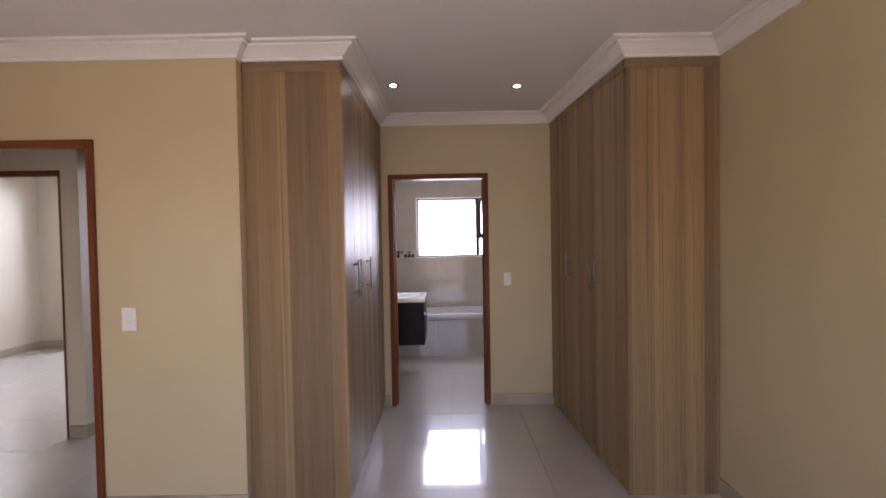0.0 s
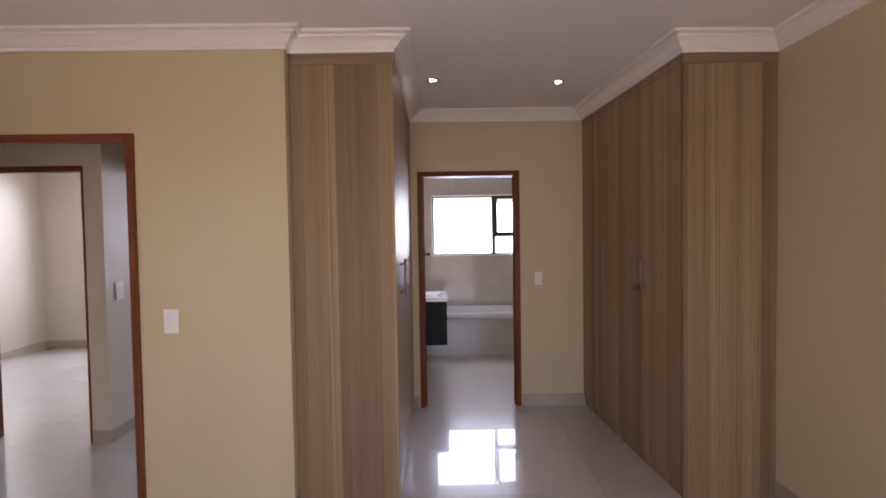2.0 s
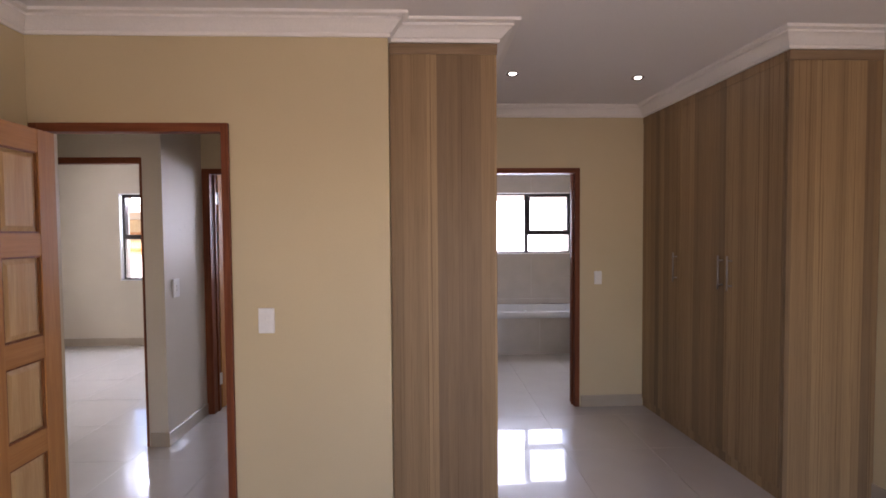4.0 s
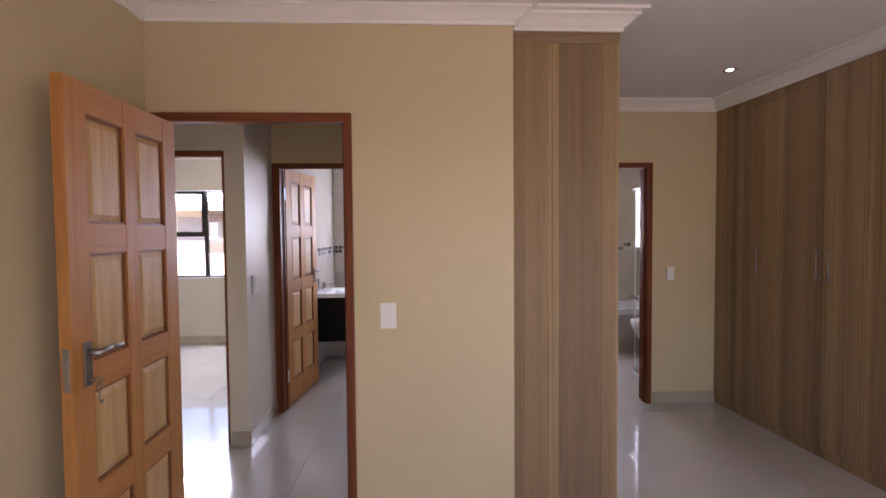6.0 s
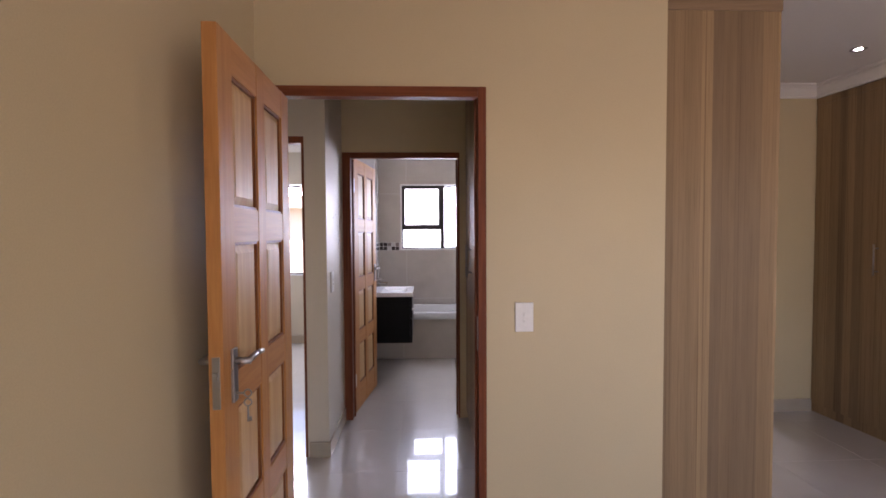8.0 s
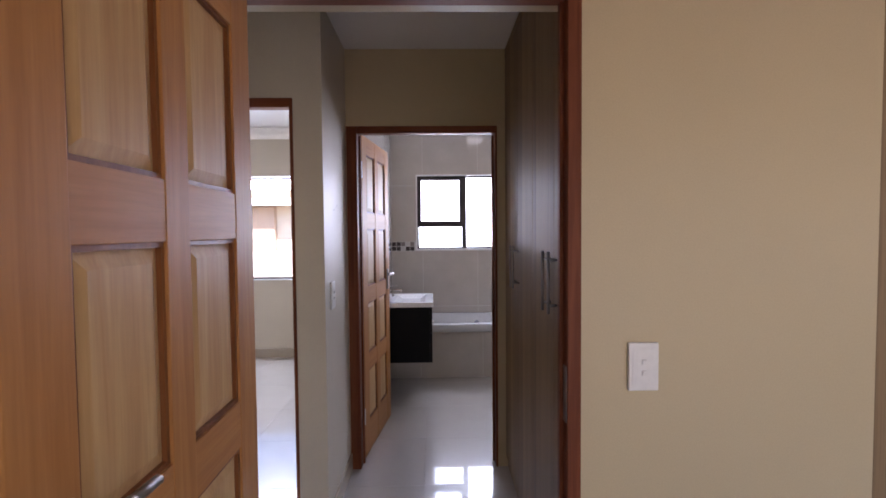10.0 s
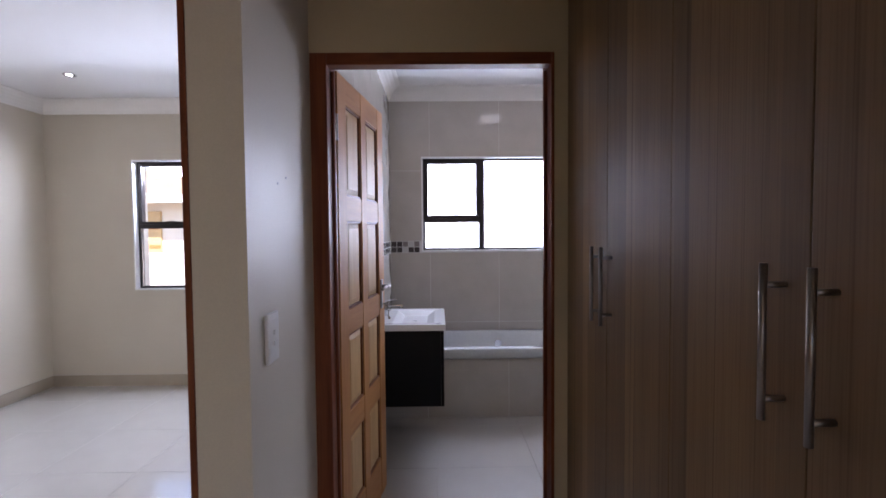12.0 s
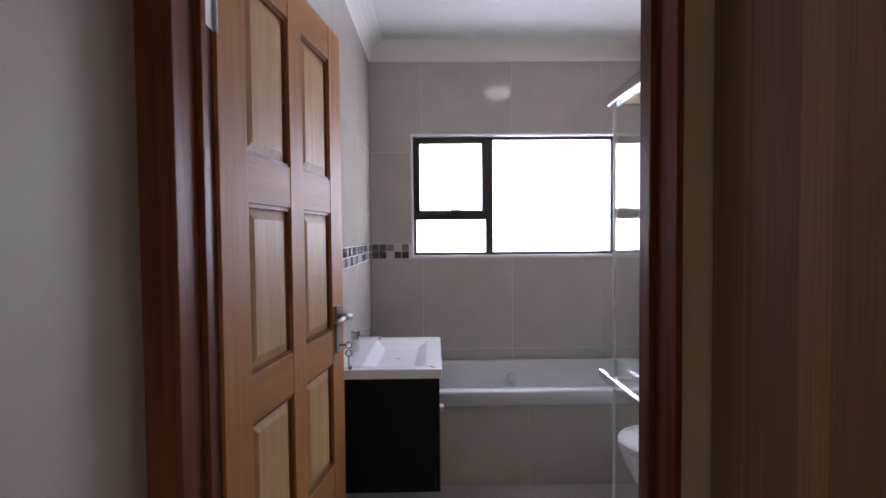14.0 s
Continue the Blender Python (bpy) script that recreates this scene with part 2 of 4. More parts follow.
def soften(bm, width, segments=2):
    bmesh.ops.bevel(bm, geom=list(bm.edges), offset=width, segments=segments, affect="EDGES", profile=0.6, clamp_overlap=True)


def block(x0, y0, z0, x1, y1, z1, bevel=0.002, segments=2):
    bm = bmesh.new()
    box(bm, x0, y0, z0, x1, y1, z1)
    if bevel:
        soften(bm, bevel, segments)
    return bm


def rod(bm, a, b, r, seg=14):
    """A round bar from a to b."""
    a, b = Vector(a), Vector(b)
    m = Matrix.Translation((a + b) / 2) @ (b - a).to_track_quat("Z", "Y").to_matrix().to_4x4()
    bmesh.ops.create_cone(bm, cap_ends=True, segments=seg, radius1=r, radius2=r, depth=(b - a).length, matrix=m)


def part(name, bm, material, parent=None, label="", smooth=False):
    """Links bm as one mesh object, under parent where given."""
    me = bpy.data.meshes.new(name)
    bmesh.ops.recalc_face_normals(bm, faces=bm.faces)
    bm.to_mesh(me)
    bm.free()
    me.materials.append(material)
    for f in me.polygons:
        f.use_smooth = smooth
    ob = new(name, me)
    if parent is not None:
        ob.parent = parent
        ob.matrix_parent_inverse = parent.matrix_world.inverted() if parent.parent is None else Matrix()
    if label:
        ob["label"] = label
    return ob


def base(name, label, category, group="", kind="", at=(0, 0, 0), turn=0):
    ob = new(name)
    ob.empty_display_size = 0.1
    ob.matrix_world = pose(*at, 0, 0, turn)
    return tagged(ob, label, category, group, kind)


def sub(parent, name, bm, material, label="", smooth=False):
    """A part built in its thing's own coordinates."""
    me = bpy.data.meshes.new(name)
    bmesh.ops.recalc_face_normals(bm, faces=bm.faces)
    bm.to_mesh(me)
    bm.free()
    me.materials.append(material)
    for f in me.polygons:
        f.use_smooth = smooth
    ob = new(name, me)
    ob.parent = parent
    if label:
        ob["label"] = label
    return ob


def lathe(profile, seg=32):
    """A turned shape round z from (radius, height) pairs."""
    bm = bmesh.new()
    rings = []
    for r, z in profile:
        rings.append([bm.verts.new((r * math.cos(2 * math.pi * i / seg), r * math.sin(2 * math.pi * i / seg), z)) for i in range(seg)])
    for a, b in zip(rings, rings[1:]):
        for i in range(seg):
            bm.faces.new((a[i], a[(i + 1) % seg], b[(i + 1) % seg], b[i]))
    bm.faces.new(rings[0])
    bm.faces.new(rings[-1])
    return bm


def wall(name, axis, a0, a1, b0, b1, z0, z1, material, holes=(), label=""):
    """A thick wall along x or y, with openings (from, to, sill, head) cut through."""
    cuts = sorted({a0, a1, *[h[0] for h in holes], *[h[1] for h in holes]})
    bm = bmesh.new()
    for u0, u1 in zip(cuts, cuts[1:]):
        spans = [(z0, z1)]
        for h in holes:
            if h[0] < (u0 + u1) / 2 < h[1]:
                spans = [s for s in ((z0, h[2]), (h[3], z1)) if s[1] - s[0] > 0.001]
        for s0, s1 in spans:
            if axis == "x":
                box(bm, u0, b0, s0, u1, b1, s1)
            else:
                box(bm, b0, u0, s0, b1, u1, s1)
    bmesh.ops.remove_doubles(bm, verts=bm.verts, dist=0.0005)
    ob = part(name, bm, material)
    return tagged(ob, label or "painted plaster wall", "wall", kind="structure")


def sweep(name, points, z, profile, material, closed, label, category):
    """A moulding along a rectilinear line; the room lies to the right of the way it runs."""
    n = len(points)
    pts = [Vector(p) for p in points]

    def right(a, b):
        d = (b - a).normalized()
        return Vector((d.y, -d.x))

    rings = []
    bm = bmesh.new()
    for i, p in enumerate(pts):
        ns = []
        if closed or i > 0:
            ns.append(right(pts[i - 1], p))
        if closed or i < n - 1:
            ns.append(right(p, pts[(i + 1) % n]))
        off = ns[0] if len(ns) == 1 or (ns[0] - ns[1]).length < 0.01 else ns[0] + ns[1]
        rings.append([bm.verts.new((p.x + off.x * d, p.y + off.y * d, z + h)) for d, h in profile])
    k = len(profile)
    for i in range(n if closed else n - 1):
        a, b = rings[i], rings[(i + 1) % n]
        for j in range(k):
            bm.faces.new((a[j], a[(j + 1) % k], b[(j + 1) % k], b[j]))
    if not closed:
        bm.faces.new(rings[0])
        bm.faces.new(rings[-1])
    return tagged(part(name, bm, material), label, category, kind="structure")


# ---- plan ----
XR, YB, YW = 1.78, -1.9, 2.838                   # bedroom: east wall, rear wall, wall with the door
YE, YF, YR = 4.43, 6.84, 7.03                              # wall of the two bathrooms, outer wall there and at the room
HALL_X, PART_X = -2.624, -0.56                   # wall beside the hall, wall between the bathrooms
BATH_L = -2.589                                  # plaster face beside the bath
CEIL, HALL_CEIL, BATH_CEIL, ROOM_CEIL = 2.608, 2.546, 2.695, 2.655
DOOR_TOP = 2.09
BED_DOOR = (-2.684, -1.722)
BATH_DOOR = (-2.621, -1.716)
ENS_DOOR = (-0.304, 0.595)
ROOM_DOOR = (-3.62, -2.761)
BATH_WIN = (-2.30, -0.866, 1.25, 2.098)
ENS_WIN = (-0.212, 1.30, 1.238, 2.09)
ROOM_WIN = (-5.0, -3.42, 0.905, 2.12)
REAR_WIN = (-1.3, 1.5, 0.12, 2.15)
# Unseen side openings; the east one is added only to light the west wall.
WEST_WIN = EAST_FILL_GAP = (-1.3, 0.5, 0.9, 2.10)

wall("wall_bedroom_door", "x", -5.80, -0.925, YW, 2.998, 0, 2.75, M_WALL, [(*BED_DOOR, 0, DOOR_TOP)], "cream painted plaster wall with a doorway")
wall("wall_bedroom_west", "y", YB, YW, XL - 0.14, XL, 0, 2.75, M_WALL, [WEST_WIN], "cream painted plaster wall with an unseen opening that lets light in")
wall("wall_east", "y", YB, YF, XR, XR + 0.14, 0, 2.75, M_WALL, [EAST_FILL_GAP], "cream painted plaster wall with an unseen opening that lets light in")
wall("wall_bedroom_rear", "x", XL - 0.14, XR + 0.14, YB - 0.14, YB, 0, 2.75, M_WALL, [REAR_WIN], "cream painted plaster wall with an unseen opening that lets light in")
wall("wall_between_cupboards", "y", 2.998, YE, -1.075, -0.945, 0, 2.75, M_WALL)
wall("wall_bathrooms", "x", -2.785, XR, YE, YE + 0.13, 0, 2.75, M_WALL, [(*BATH_DOOR, 0, DOOR_TOP), (*ENS_DOOR, 0, DOOR_TOP)], "cream painted wall with two bathroom doorways")
wall("wall_room_door", "x", -5.80, HALL_X, 3.844, 3.998, 0, 2.75, M_ROOM, [(*ROOM_DOOR, 0, DOOR_TOP)], "cream painted wall with a doorway")
wall("wall_hall_side", "y", 3.998, YE, HALL_X - 0.14, HALL_X, 0, 2.75, M_ROOM, (), "cream painted wall beside the hall")
wall("wall_bath_side", "y", YE + 0.13, YR + 0.22, HALL_X - 0.14, BATH_L, 0, 2.75, M_ROOM)
wall("wall_between_bathrooms", "y", YE + 0.13, YF, PART_X - 0.12, PART_X, 0, 2.75, M_WALL)
wall("wall_outer_bathrooms", "x", BATH_L, XR + 0.14, YF, YF + 0.22, 0, 2.75, M_ROOM, [BATH_WIN, ENS_WIN], "pale painted outer wall with two windows")
wall("wall_outer_room", "x", -5.94, HALL_X - 0.14, YR, YR + 0.22, 0, 2.75, M_ROOM, [ROOM_WIN], "pale painted outer wall with a window")
wall("wall_west", "y", 2.858, YR, -5.94, -5.80, 0, 2.75, M_ROOM, (), "cream painted plaster wall")


def ceiling(name, x0, y0, x1, y1, z):
    tagged(part(name, block(x0, y0, z, x1, y1, z + 0.06, 0), M_WHITE), "plain white painted ceiling", "ceiling", kind="structure")


ceiling("ceiling_bedroom", XL - 0.1, YB - 0.1, XR + 0.1, YE + 0.06, CEIL)
ceiling("ceiling_hall", -5.8, 2.93, -1.0, YE + 0.06, HALL_CEIL)
ceiling("ceiling_bath", HALL_X - 0.05, YE + 0.065, PART_X - 0.06, YF + 0.1, BATH_CEIL)
ceiling("ceiling_ensuite", PART_X - 0.055, YE + 0.065, XR + 0.1, YF + 0.1, ROOM_CEIL)
ceiling("ceiling_room", -5.85, 3.93, HALL_X - 0.07, YR + 0.1, ROOM_CEIL)
tagged(part("roof", block(-6.2, -2.4, 2.78, 2.3, 7.6, 2.9, 0), M_ROOF), "flat roof slab over the rooms", "roof", kind="structure")

CORNICE = [(0, -0.088), (0.013, -0.088), (0.013, -0.070), (0.022, -0.068), (0.036, -0.056), (0.052, -0.040), (0.068, -0.030), (0.076, -0.028),
           (0.076, -0.016), (0.106, -0.013), (0.108, 0.0), (0, 0.0)]
COVE = [(0, -0.115), (0.008, -0.115), (0.018, -0.088), (0.034, -0.060), (0.056, -0.036), (0.084, -0.016), (0.115, -0.006), (0.115, 0.0), (0, 0.0)]
SKIRT = [(0, 0), (0, 0.100), (0.009, 0.100), (0.012, 0.097), (0.012, 0)]
LX, RX, RXF, LY, RY = -0.362, 1.245, 1.150, 2.90, 2.945      # wardrobe faces: doors of both, end panels of both
sweep("trim_cornice_bedroom", [(XL, YB), (XL, YW), (-0.925, YW), (-0.925, LY), (LX, LY), (LX, YE), (RXF, YE), (RX, RY), (XR, RY), (XR, YB)], CEIL,
      CORNICE, M_CORNICE, True, "white stepped plaster cornice round the bedroom", "cornice")
sweep("trim_cornice_room", [(-5.8, 3.998), (-5.8, YR), (HALL_X - 0.14, YR), (HALL_X - 0.14, 3.998)], ROOM_CEIL, COVE, M_CORNICE, True, "white coved plaster cornice", "cornice")
sweep("trim_cornice_bath", [(BATH_L, YE + 0.13), (BATH_L, YF), (PART_X - 0.12, YF), (PART_X - 0.12, YE + 0.13)], BATH_CEIL, COVE, M_CORNICE, True, "white coved plaster cornice", "cornice")
sweep("trim_cornice_ensuite", [(PART_X, YE + 0.13), (PART_X, YF), (XR, YF), (XR, YE + 0.13)], ROOM_CEIL, COVE, M_CORNICE, True, "white coved plaster cornice", "cornice")
for k, line in enumerate(([(XL, YB), (XL, YW)], [(BED_DOOR[1] + 0.006, YW), (-0.925, YW), (-0.925, LY)], [(LX - 0.06, YE), (ENS_DOOR[0] - 0.012, YE)],
                          [(ENS_DOOR[1] + 0.012, YE), (RXF + 0.004, YE)], [(XR, RY), (XR, YB)], [(ROOM_DOOR[1] + 0.012, 3.844), (HALL_X, 3.844), (HALL_X, YE)],
                          [(-5.8, 3.844), (ROOM_DOOR[0] - 0.012, 3.844)], [(-5.8, 3.998), (-5.8, YR), (HALL_X - 0.14, YR), (HALL_X - 0.14, 3.998)])):
    sweep("baseboard", line, 0.0, SKIRT, M_SKIRT, False, "grey-beige tiled skirting along the wall", "skirting")


# ---- doors ----


def door_frame(name, span, y0, y1, hinge_side, hinge_y, wr=0.044, wl=0.044, head_depth=0.14, o=0.006):
    """A rebated timber frame filling a doorway, with butt hinges on one jamb."""
    a0, a1 = span
    root = base(name, "dark red-brown varnished hardwood door frame", "door frame", kind="structure", at=((a0 + a1) / 2, (y0 + y1) / 2, 0))
    w = 0.044
    part("jamb", block(a0, y0 - o, 0, a0 + wl, y1 + o, DOOR_TOP, 0.003), M_FRAME, root)
    part("jamb", block(a1 - wr, y0 - o, 0, a1, y1 + o, DOOR_TOP, 0.003), M_FRAME, root)
    part("head", block(a0 + wl, y0 - o, DOOR_TOP - w, a1 - wr, min(y1 + o, y0 + head_depth), DOOR_TOP, 0.003), M_FRAMEX, root)
    s0, s1 = ((min(y0 + 0.045, y1 + o - 0.021), min(y0 + 0.065, y1 + o - 0.001)) if hinge_y < (y0 + y1) / 2 else (y1 - 0.065, y1 - 0.045))
    part("stop", block(a0 + wl, s0, 0, a0 + wl + 0.012, s1, DOOR_TOP - w, 0.002), M_FRAME, root)
    part("stop", block(a1 - wr - 0.012, s0, 0, a1 - wr, s1, DOOR_TOP - w, 0.002), M_FRAME, root)
    x = a0 + wl if hinge_side == "left" else a1 - wr
    sgn = 1 if hinge_side == "left" else -1
    for z in (0.22, 1.80):
        bm = bmesh.new()
        ys = hinge_y + (0.004 if hinge_y < (y0 + y1) / 2 else -0.004)
        box(bm, x, ys, z, x + sgn * 0.003, ys + (0.035 if hinge_y < (y0 + y1) / 2 else -0.035), z + 0.1)
        rod(bm, (x + sgn * 0.004, hinge_y, z - 0.002), (x + sgn * 0.004, hinge_y, z + 0.102), 0.006)
        part("hinge", bm, M_HINGE, root, "brushed steel butt hinge")
    return root


ROWS_Z = ((0.175, 0.51), (0.62, 0.955), (1.062, 1.442), (1.547, 1.928))


def lever(root, y, face, key=False, up=0.0):
    """A lever handle on its plate; face is the side of the leaf, +1 or -1."""
    up += 0.072
    x = 0.0 if face > 0 else -0.04
    f = face
    bm = block(x, y - 0.018, 0.912 + up, x + f * 0.008, y + 0.018, 1.066 + up, 0.002)
    plate = sub(root, "handle_plate", bm, M_STEEL, "brushed steel handle plate")
    bm = bmesh.new()
    rod(bm, (x, y, 1.030 + up), (x + f * 0.05, y, 1.030 + up), 0.010)
    rod(bm, (x + f * 0.046, y - 0.006, 1.030 + up), (x + f * 0.046, y + 0.06, 1.035 + up), 0.009)
    rod(bm, (x + f * 0.046, y + 0.056, 1.035 + up), (x + f * 0.043, y + 0.125, 1.028 + up), 0.008)
    sub(root, "door_handle", bm, M_STEEL, "curved steel lever handle", True)
    if key:
        bm = bmesh.new()
        kx = x + f * 0.040
        rod(bm, (x, y, 0.935 + up), (x + f * 0.030, y, 0.935 + up), 0.0035)
        for z in (0.935 + up, 0.908 + up):
            ring = [(kx + 0.0105 * math.cos(i * math.pi / 6), y, z + 0.0105 * math.sin(i * math.pi / 6)) for i in range(13)]
            for p, q in zip(ring, ring[1:]):
                rod(bm, p, q, 0.0024, 6)
        rod(bm, (kx, y, 0.899 + up), (kx, y, 0.852 + up), 0.0028)
        box(bm, kx, y - 0.0012, 0.853 + up, kx + f * 0.010, y + 0.0012, 0.866 + up)
        sub(root, "key", bm, M_KEY, "small nickel key hanging from another key in the lock")


def panel_door(name, hinge, turn, width, label, key=0, up=0.0):
    """An eight-panel leaf. Its own y runs from the free edge to the hinge at 0; its face looks to +x."""
    root = base(name, label, "door", kind="structure", at=hinge, turn=turn)
    w, t, top, foot = width, 0.04, 2.036 + up, 0.008
    rows = [(a + up, b + up) for a, b in ROWS_Z]
    st, mid = 0.102, 0.078
    cols = ((-w + st, -w / 2 - mid / 2), (-w / 2 + mid / 2, -st))
    for y0, y1, n in ((-w, -w + st, "stile"), (-st, 0, "stile"), (cols[0][1], cols[1][0], "muntin")):
        sub(root, n, block(-t, y0, foot, 0, y1, top, 0.002), M_PINE)
    zs = [foot, *[z for r in rows for z in r], top]
    for z0, z1 in zip(zs[0::2], zs[1::2]):
        for y0, y1 in cols:
            sub(root, "rail", block(-t + 0.0012, y0, z0, -0.0012, y1, z1, 0.0015), M_PINEX)
    for z0, z1 in rows:
        for y0, y1 in cols:
            bm = bmesh.new()
            box(bm, -t + 0.0165, y0, z0, -0.0165, y1, z1)
            for side in (1, -1):
                x0 = -0.016 if side > 0 else -t + 0.016
                q = 0.034
                a = [bm.verts.new((x0 + side * 0.0005, yy, zz)) for yy, zz in ((y0 + 0.008, z0 + 0.008), (y1 - 0.008, z0 + 0.008), (y1 - 0.008, z1 - 0.008), (y0 + 0.008, z1 - 0.008))]
                b = [bm.verts.new((x0 + side * 0.009, yy, zz)) for yy, zz in ((y0 + q, z0 + q), (y1 - q, z0 + q), (y1 - q, z1 - q), (y0 + q, z1 - q))]
                for i in range(4):
                    bm.faces.new((a[i], a[(i + 1) % 4], b[(i + 1) % 4], b[i]))
                bm.faces.new(b)
            sub(root, "panel", bm, M_PANEL, "paler raised pine panel")
            # Bead round each panel; its dark colour stands in for recess shade.
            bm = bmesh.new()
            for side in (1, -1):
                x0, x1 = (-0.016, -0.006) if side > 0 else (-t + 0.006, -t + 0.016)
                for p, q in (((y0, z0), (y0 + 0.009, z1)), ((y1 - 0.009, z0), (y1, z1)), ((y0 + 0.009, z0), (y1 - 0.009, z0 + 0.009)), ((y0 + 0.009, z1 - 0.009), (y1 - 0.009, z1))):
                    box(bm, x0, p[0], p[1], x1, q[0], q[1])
            sub(root, "bead", bm, M_BEADSHADE, "pine bead coloured dark for the shade in the recess")
    lever(root, -w + 0.066, 1, key == 1, up)
    lever(root, -w + 0.066, -1, key == -1, up)
    bm = block(-0.031, -w - 0.002, 0.985 + up, -0.009, -w + 0.001, 1.13 + up, 0.0008, 1)
    box(bm, -0.027, -w - 0.010, 1.066 + up, -0.015, -w, 1.088 + up)
    sub(root, "lock_plate", bm, M_KEY, "worn lock plate with its latch bolt")
    return root


door_frame("door_frame_bedroom", BED_DOOR, YW, 2.852, "left", YW - 0.018, 0.036, head_depth=0.05, o=0.02)
door_frame("door_frame_bath", BATH_DOOR, YE, YE + 0.13, "left", YE + 0.134, 0.012, 0.062, 0.05)
part("strike_plate", block(BED_DOOR[1] - 0.0385, YW - 0.012, 0.95, BED_DOOR[1] - 0.0355, YW + 0.012, 1.10, 0.0008, 1), M_KEY, bpy.data.objects["door_frame_bedroom"], "dull steel strike plate")
door_frame("door_frame_ensuite", ENS_DOOR, YE, YE + 0.13, "left", YE + 0.06)
door_frame("door_frame_room", ROOM_DOOR, 3.844, 3.998, "right", 4.002, 0.016, head_depth=0.05)
panel_door("door_1", (-2.560, YW - 0.018, 0), 1.5, 0.705, "open varnished pine door with eight raised panels, key in lock", 1)
panel_door("door_2", (-2.590, YE + 0.136, 0), 180 - 8, 0.69, "open varnished pine bathroom door with eight panels, keys in the lock", -1, 0.036)
panel_door("door_3", (-0.29, YE + 0.140, 0), 180 + 12, 0.785, "pine panel door folded back into the bathroom")
panel_door("door_4", (-2.77, 4.006, 0), 180 - 4, 0.80, "pine panel door folded back into the room")

# ---- windows ----


def window(name, span, yw, depth, mullion, casement_left, pane, sill_material):
    """A bronze aluminium window: a top-hung casement over a fixed light beside one large pane."""
    a0, a1, z0, z1 = span
    y0, y1 = yw + depth, yw + depth + 0.045
    root = base(name, "dark bronze aluminium window with a casement and a large fixed pane", "window", kind="structure", at=((a0 + a1) / 2, y0, z0))
    f = 0.032
    for q in ((a0, z0, a0 + f, z1), (a1 - f, z0, a1, z1), (a0 + f, z0, a1 - f, z0 + f), (a0 + f, z1 - f, a1 - f, z1), (mullion - 0.026, z0 + f, mullion + 0.026, z1 - f)):
        part("frame_bar", block(q[0], y0, q[1], q[2], y1, q[3], 0.003), M_ALU, root)
    c0, c1 = (a0 + f, mullion - 0.026) if casement_left else (mullion + 0.026, a1 - f)
    p0, p1 = (mullion + 0.026, a1 - f) if casement_left else (a0 + f, mullion - 0.026)
    zt = z0 + (z1 - z0) * (0.33 if z1 - z0 < 1 else 0.49)
    part("transom", block(c0, y0, zt - 0.02, c1, y1, zt + 0.02, 0.003), M_ALU, root)
    s = 0.026
    sash = bmesh.new()
    for q in ((c0, zt + 0.02, c0 + s, z1 - f), (c1 - s, zt + 0.02, c1, z1 - f), (c0 + s, zt + 0.02, c1 - s, zt + 0.02 + s), (c0 + s, z1 - f - s, c1 - s, z1 - f)):
        box(sash, q[0], y0 - 0.012, q[1], q[2], y1 - 0.004, q[3])
    sash = part("sash", sash, M_ALU, root)
    bm = block((c0 + c1) / 2 - 0.012, y0 - 0.030, zt + 0.026, (c0 + c1) / 2 + 0.012, y0 - 0.011, zt + 0.042, 0.002)
    box(bm, (c0 + c1) / 2 - 0.006, y0 - 0.036, zt + 0.036, (c0 + c1) / 2 + 0.070, y0 - 0.026, zt + 0.050)
    part("window_handle", bm, M_ALU, root)
    for q in ((c0, z0 + f, c1, zt - 0.02), (c0 + s, zt + 0.02 + s, c1 - s, z1 - f - s), (p0, z0 + f, p1, z1 - f)):
        o = part("pane", block(q[0], y0 + 0.018, q[1], q[2], y0 + 0.023, q[3], 0), pane, root)
        o.visible_shadow = False
    bm = bmesh.new()
    e = 0.012
    for q in ((a0, z0, a1, z0 + e), (a0, z1 - e, a1, z1), (a0, z0 + e, a0 + e, z1 - e), (a1 - e, z0 + e, a1, z1 - e)):
        box(bm, q[0], yw - 0.008, q[1], q[2], yw + depth, q[3])
    part("reveal", bm, sill_material, root, "white edge trim round the opening")
    return root


window("window_1", BATH_WIN, YF, 0.05, -1.755, True, M_FROST, M_SILL)
window("window_2", ENS_WIN, YF, 0.05, 0.665, False, M_FROST, M_SILL)
window("window_3", ROOM_WIN, YR, 0.055, -4.39, True, M_GLASS, M_SILL)

# ---- wardrobes ----


def bar_handle(door, x, y, z0, z1, out):
    bm = bmesh.new()
    rod(bm, (x + out * 0.032, y, z0), (x + out * 0.032, y, z1), 0.0052)
    for z in (z0 + 0.03, z1 - 0.03):
        rod(bm, (x, y, z), (x + out * 0.032, y, z), 0.0045)
    return part("handle", bm, M_STEEL, door, "brushed steel bar handle", True)


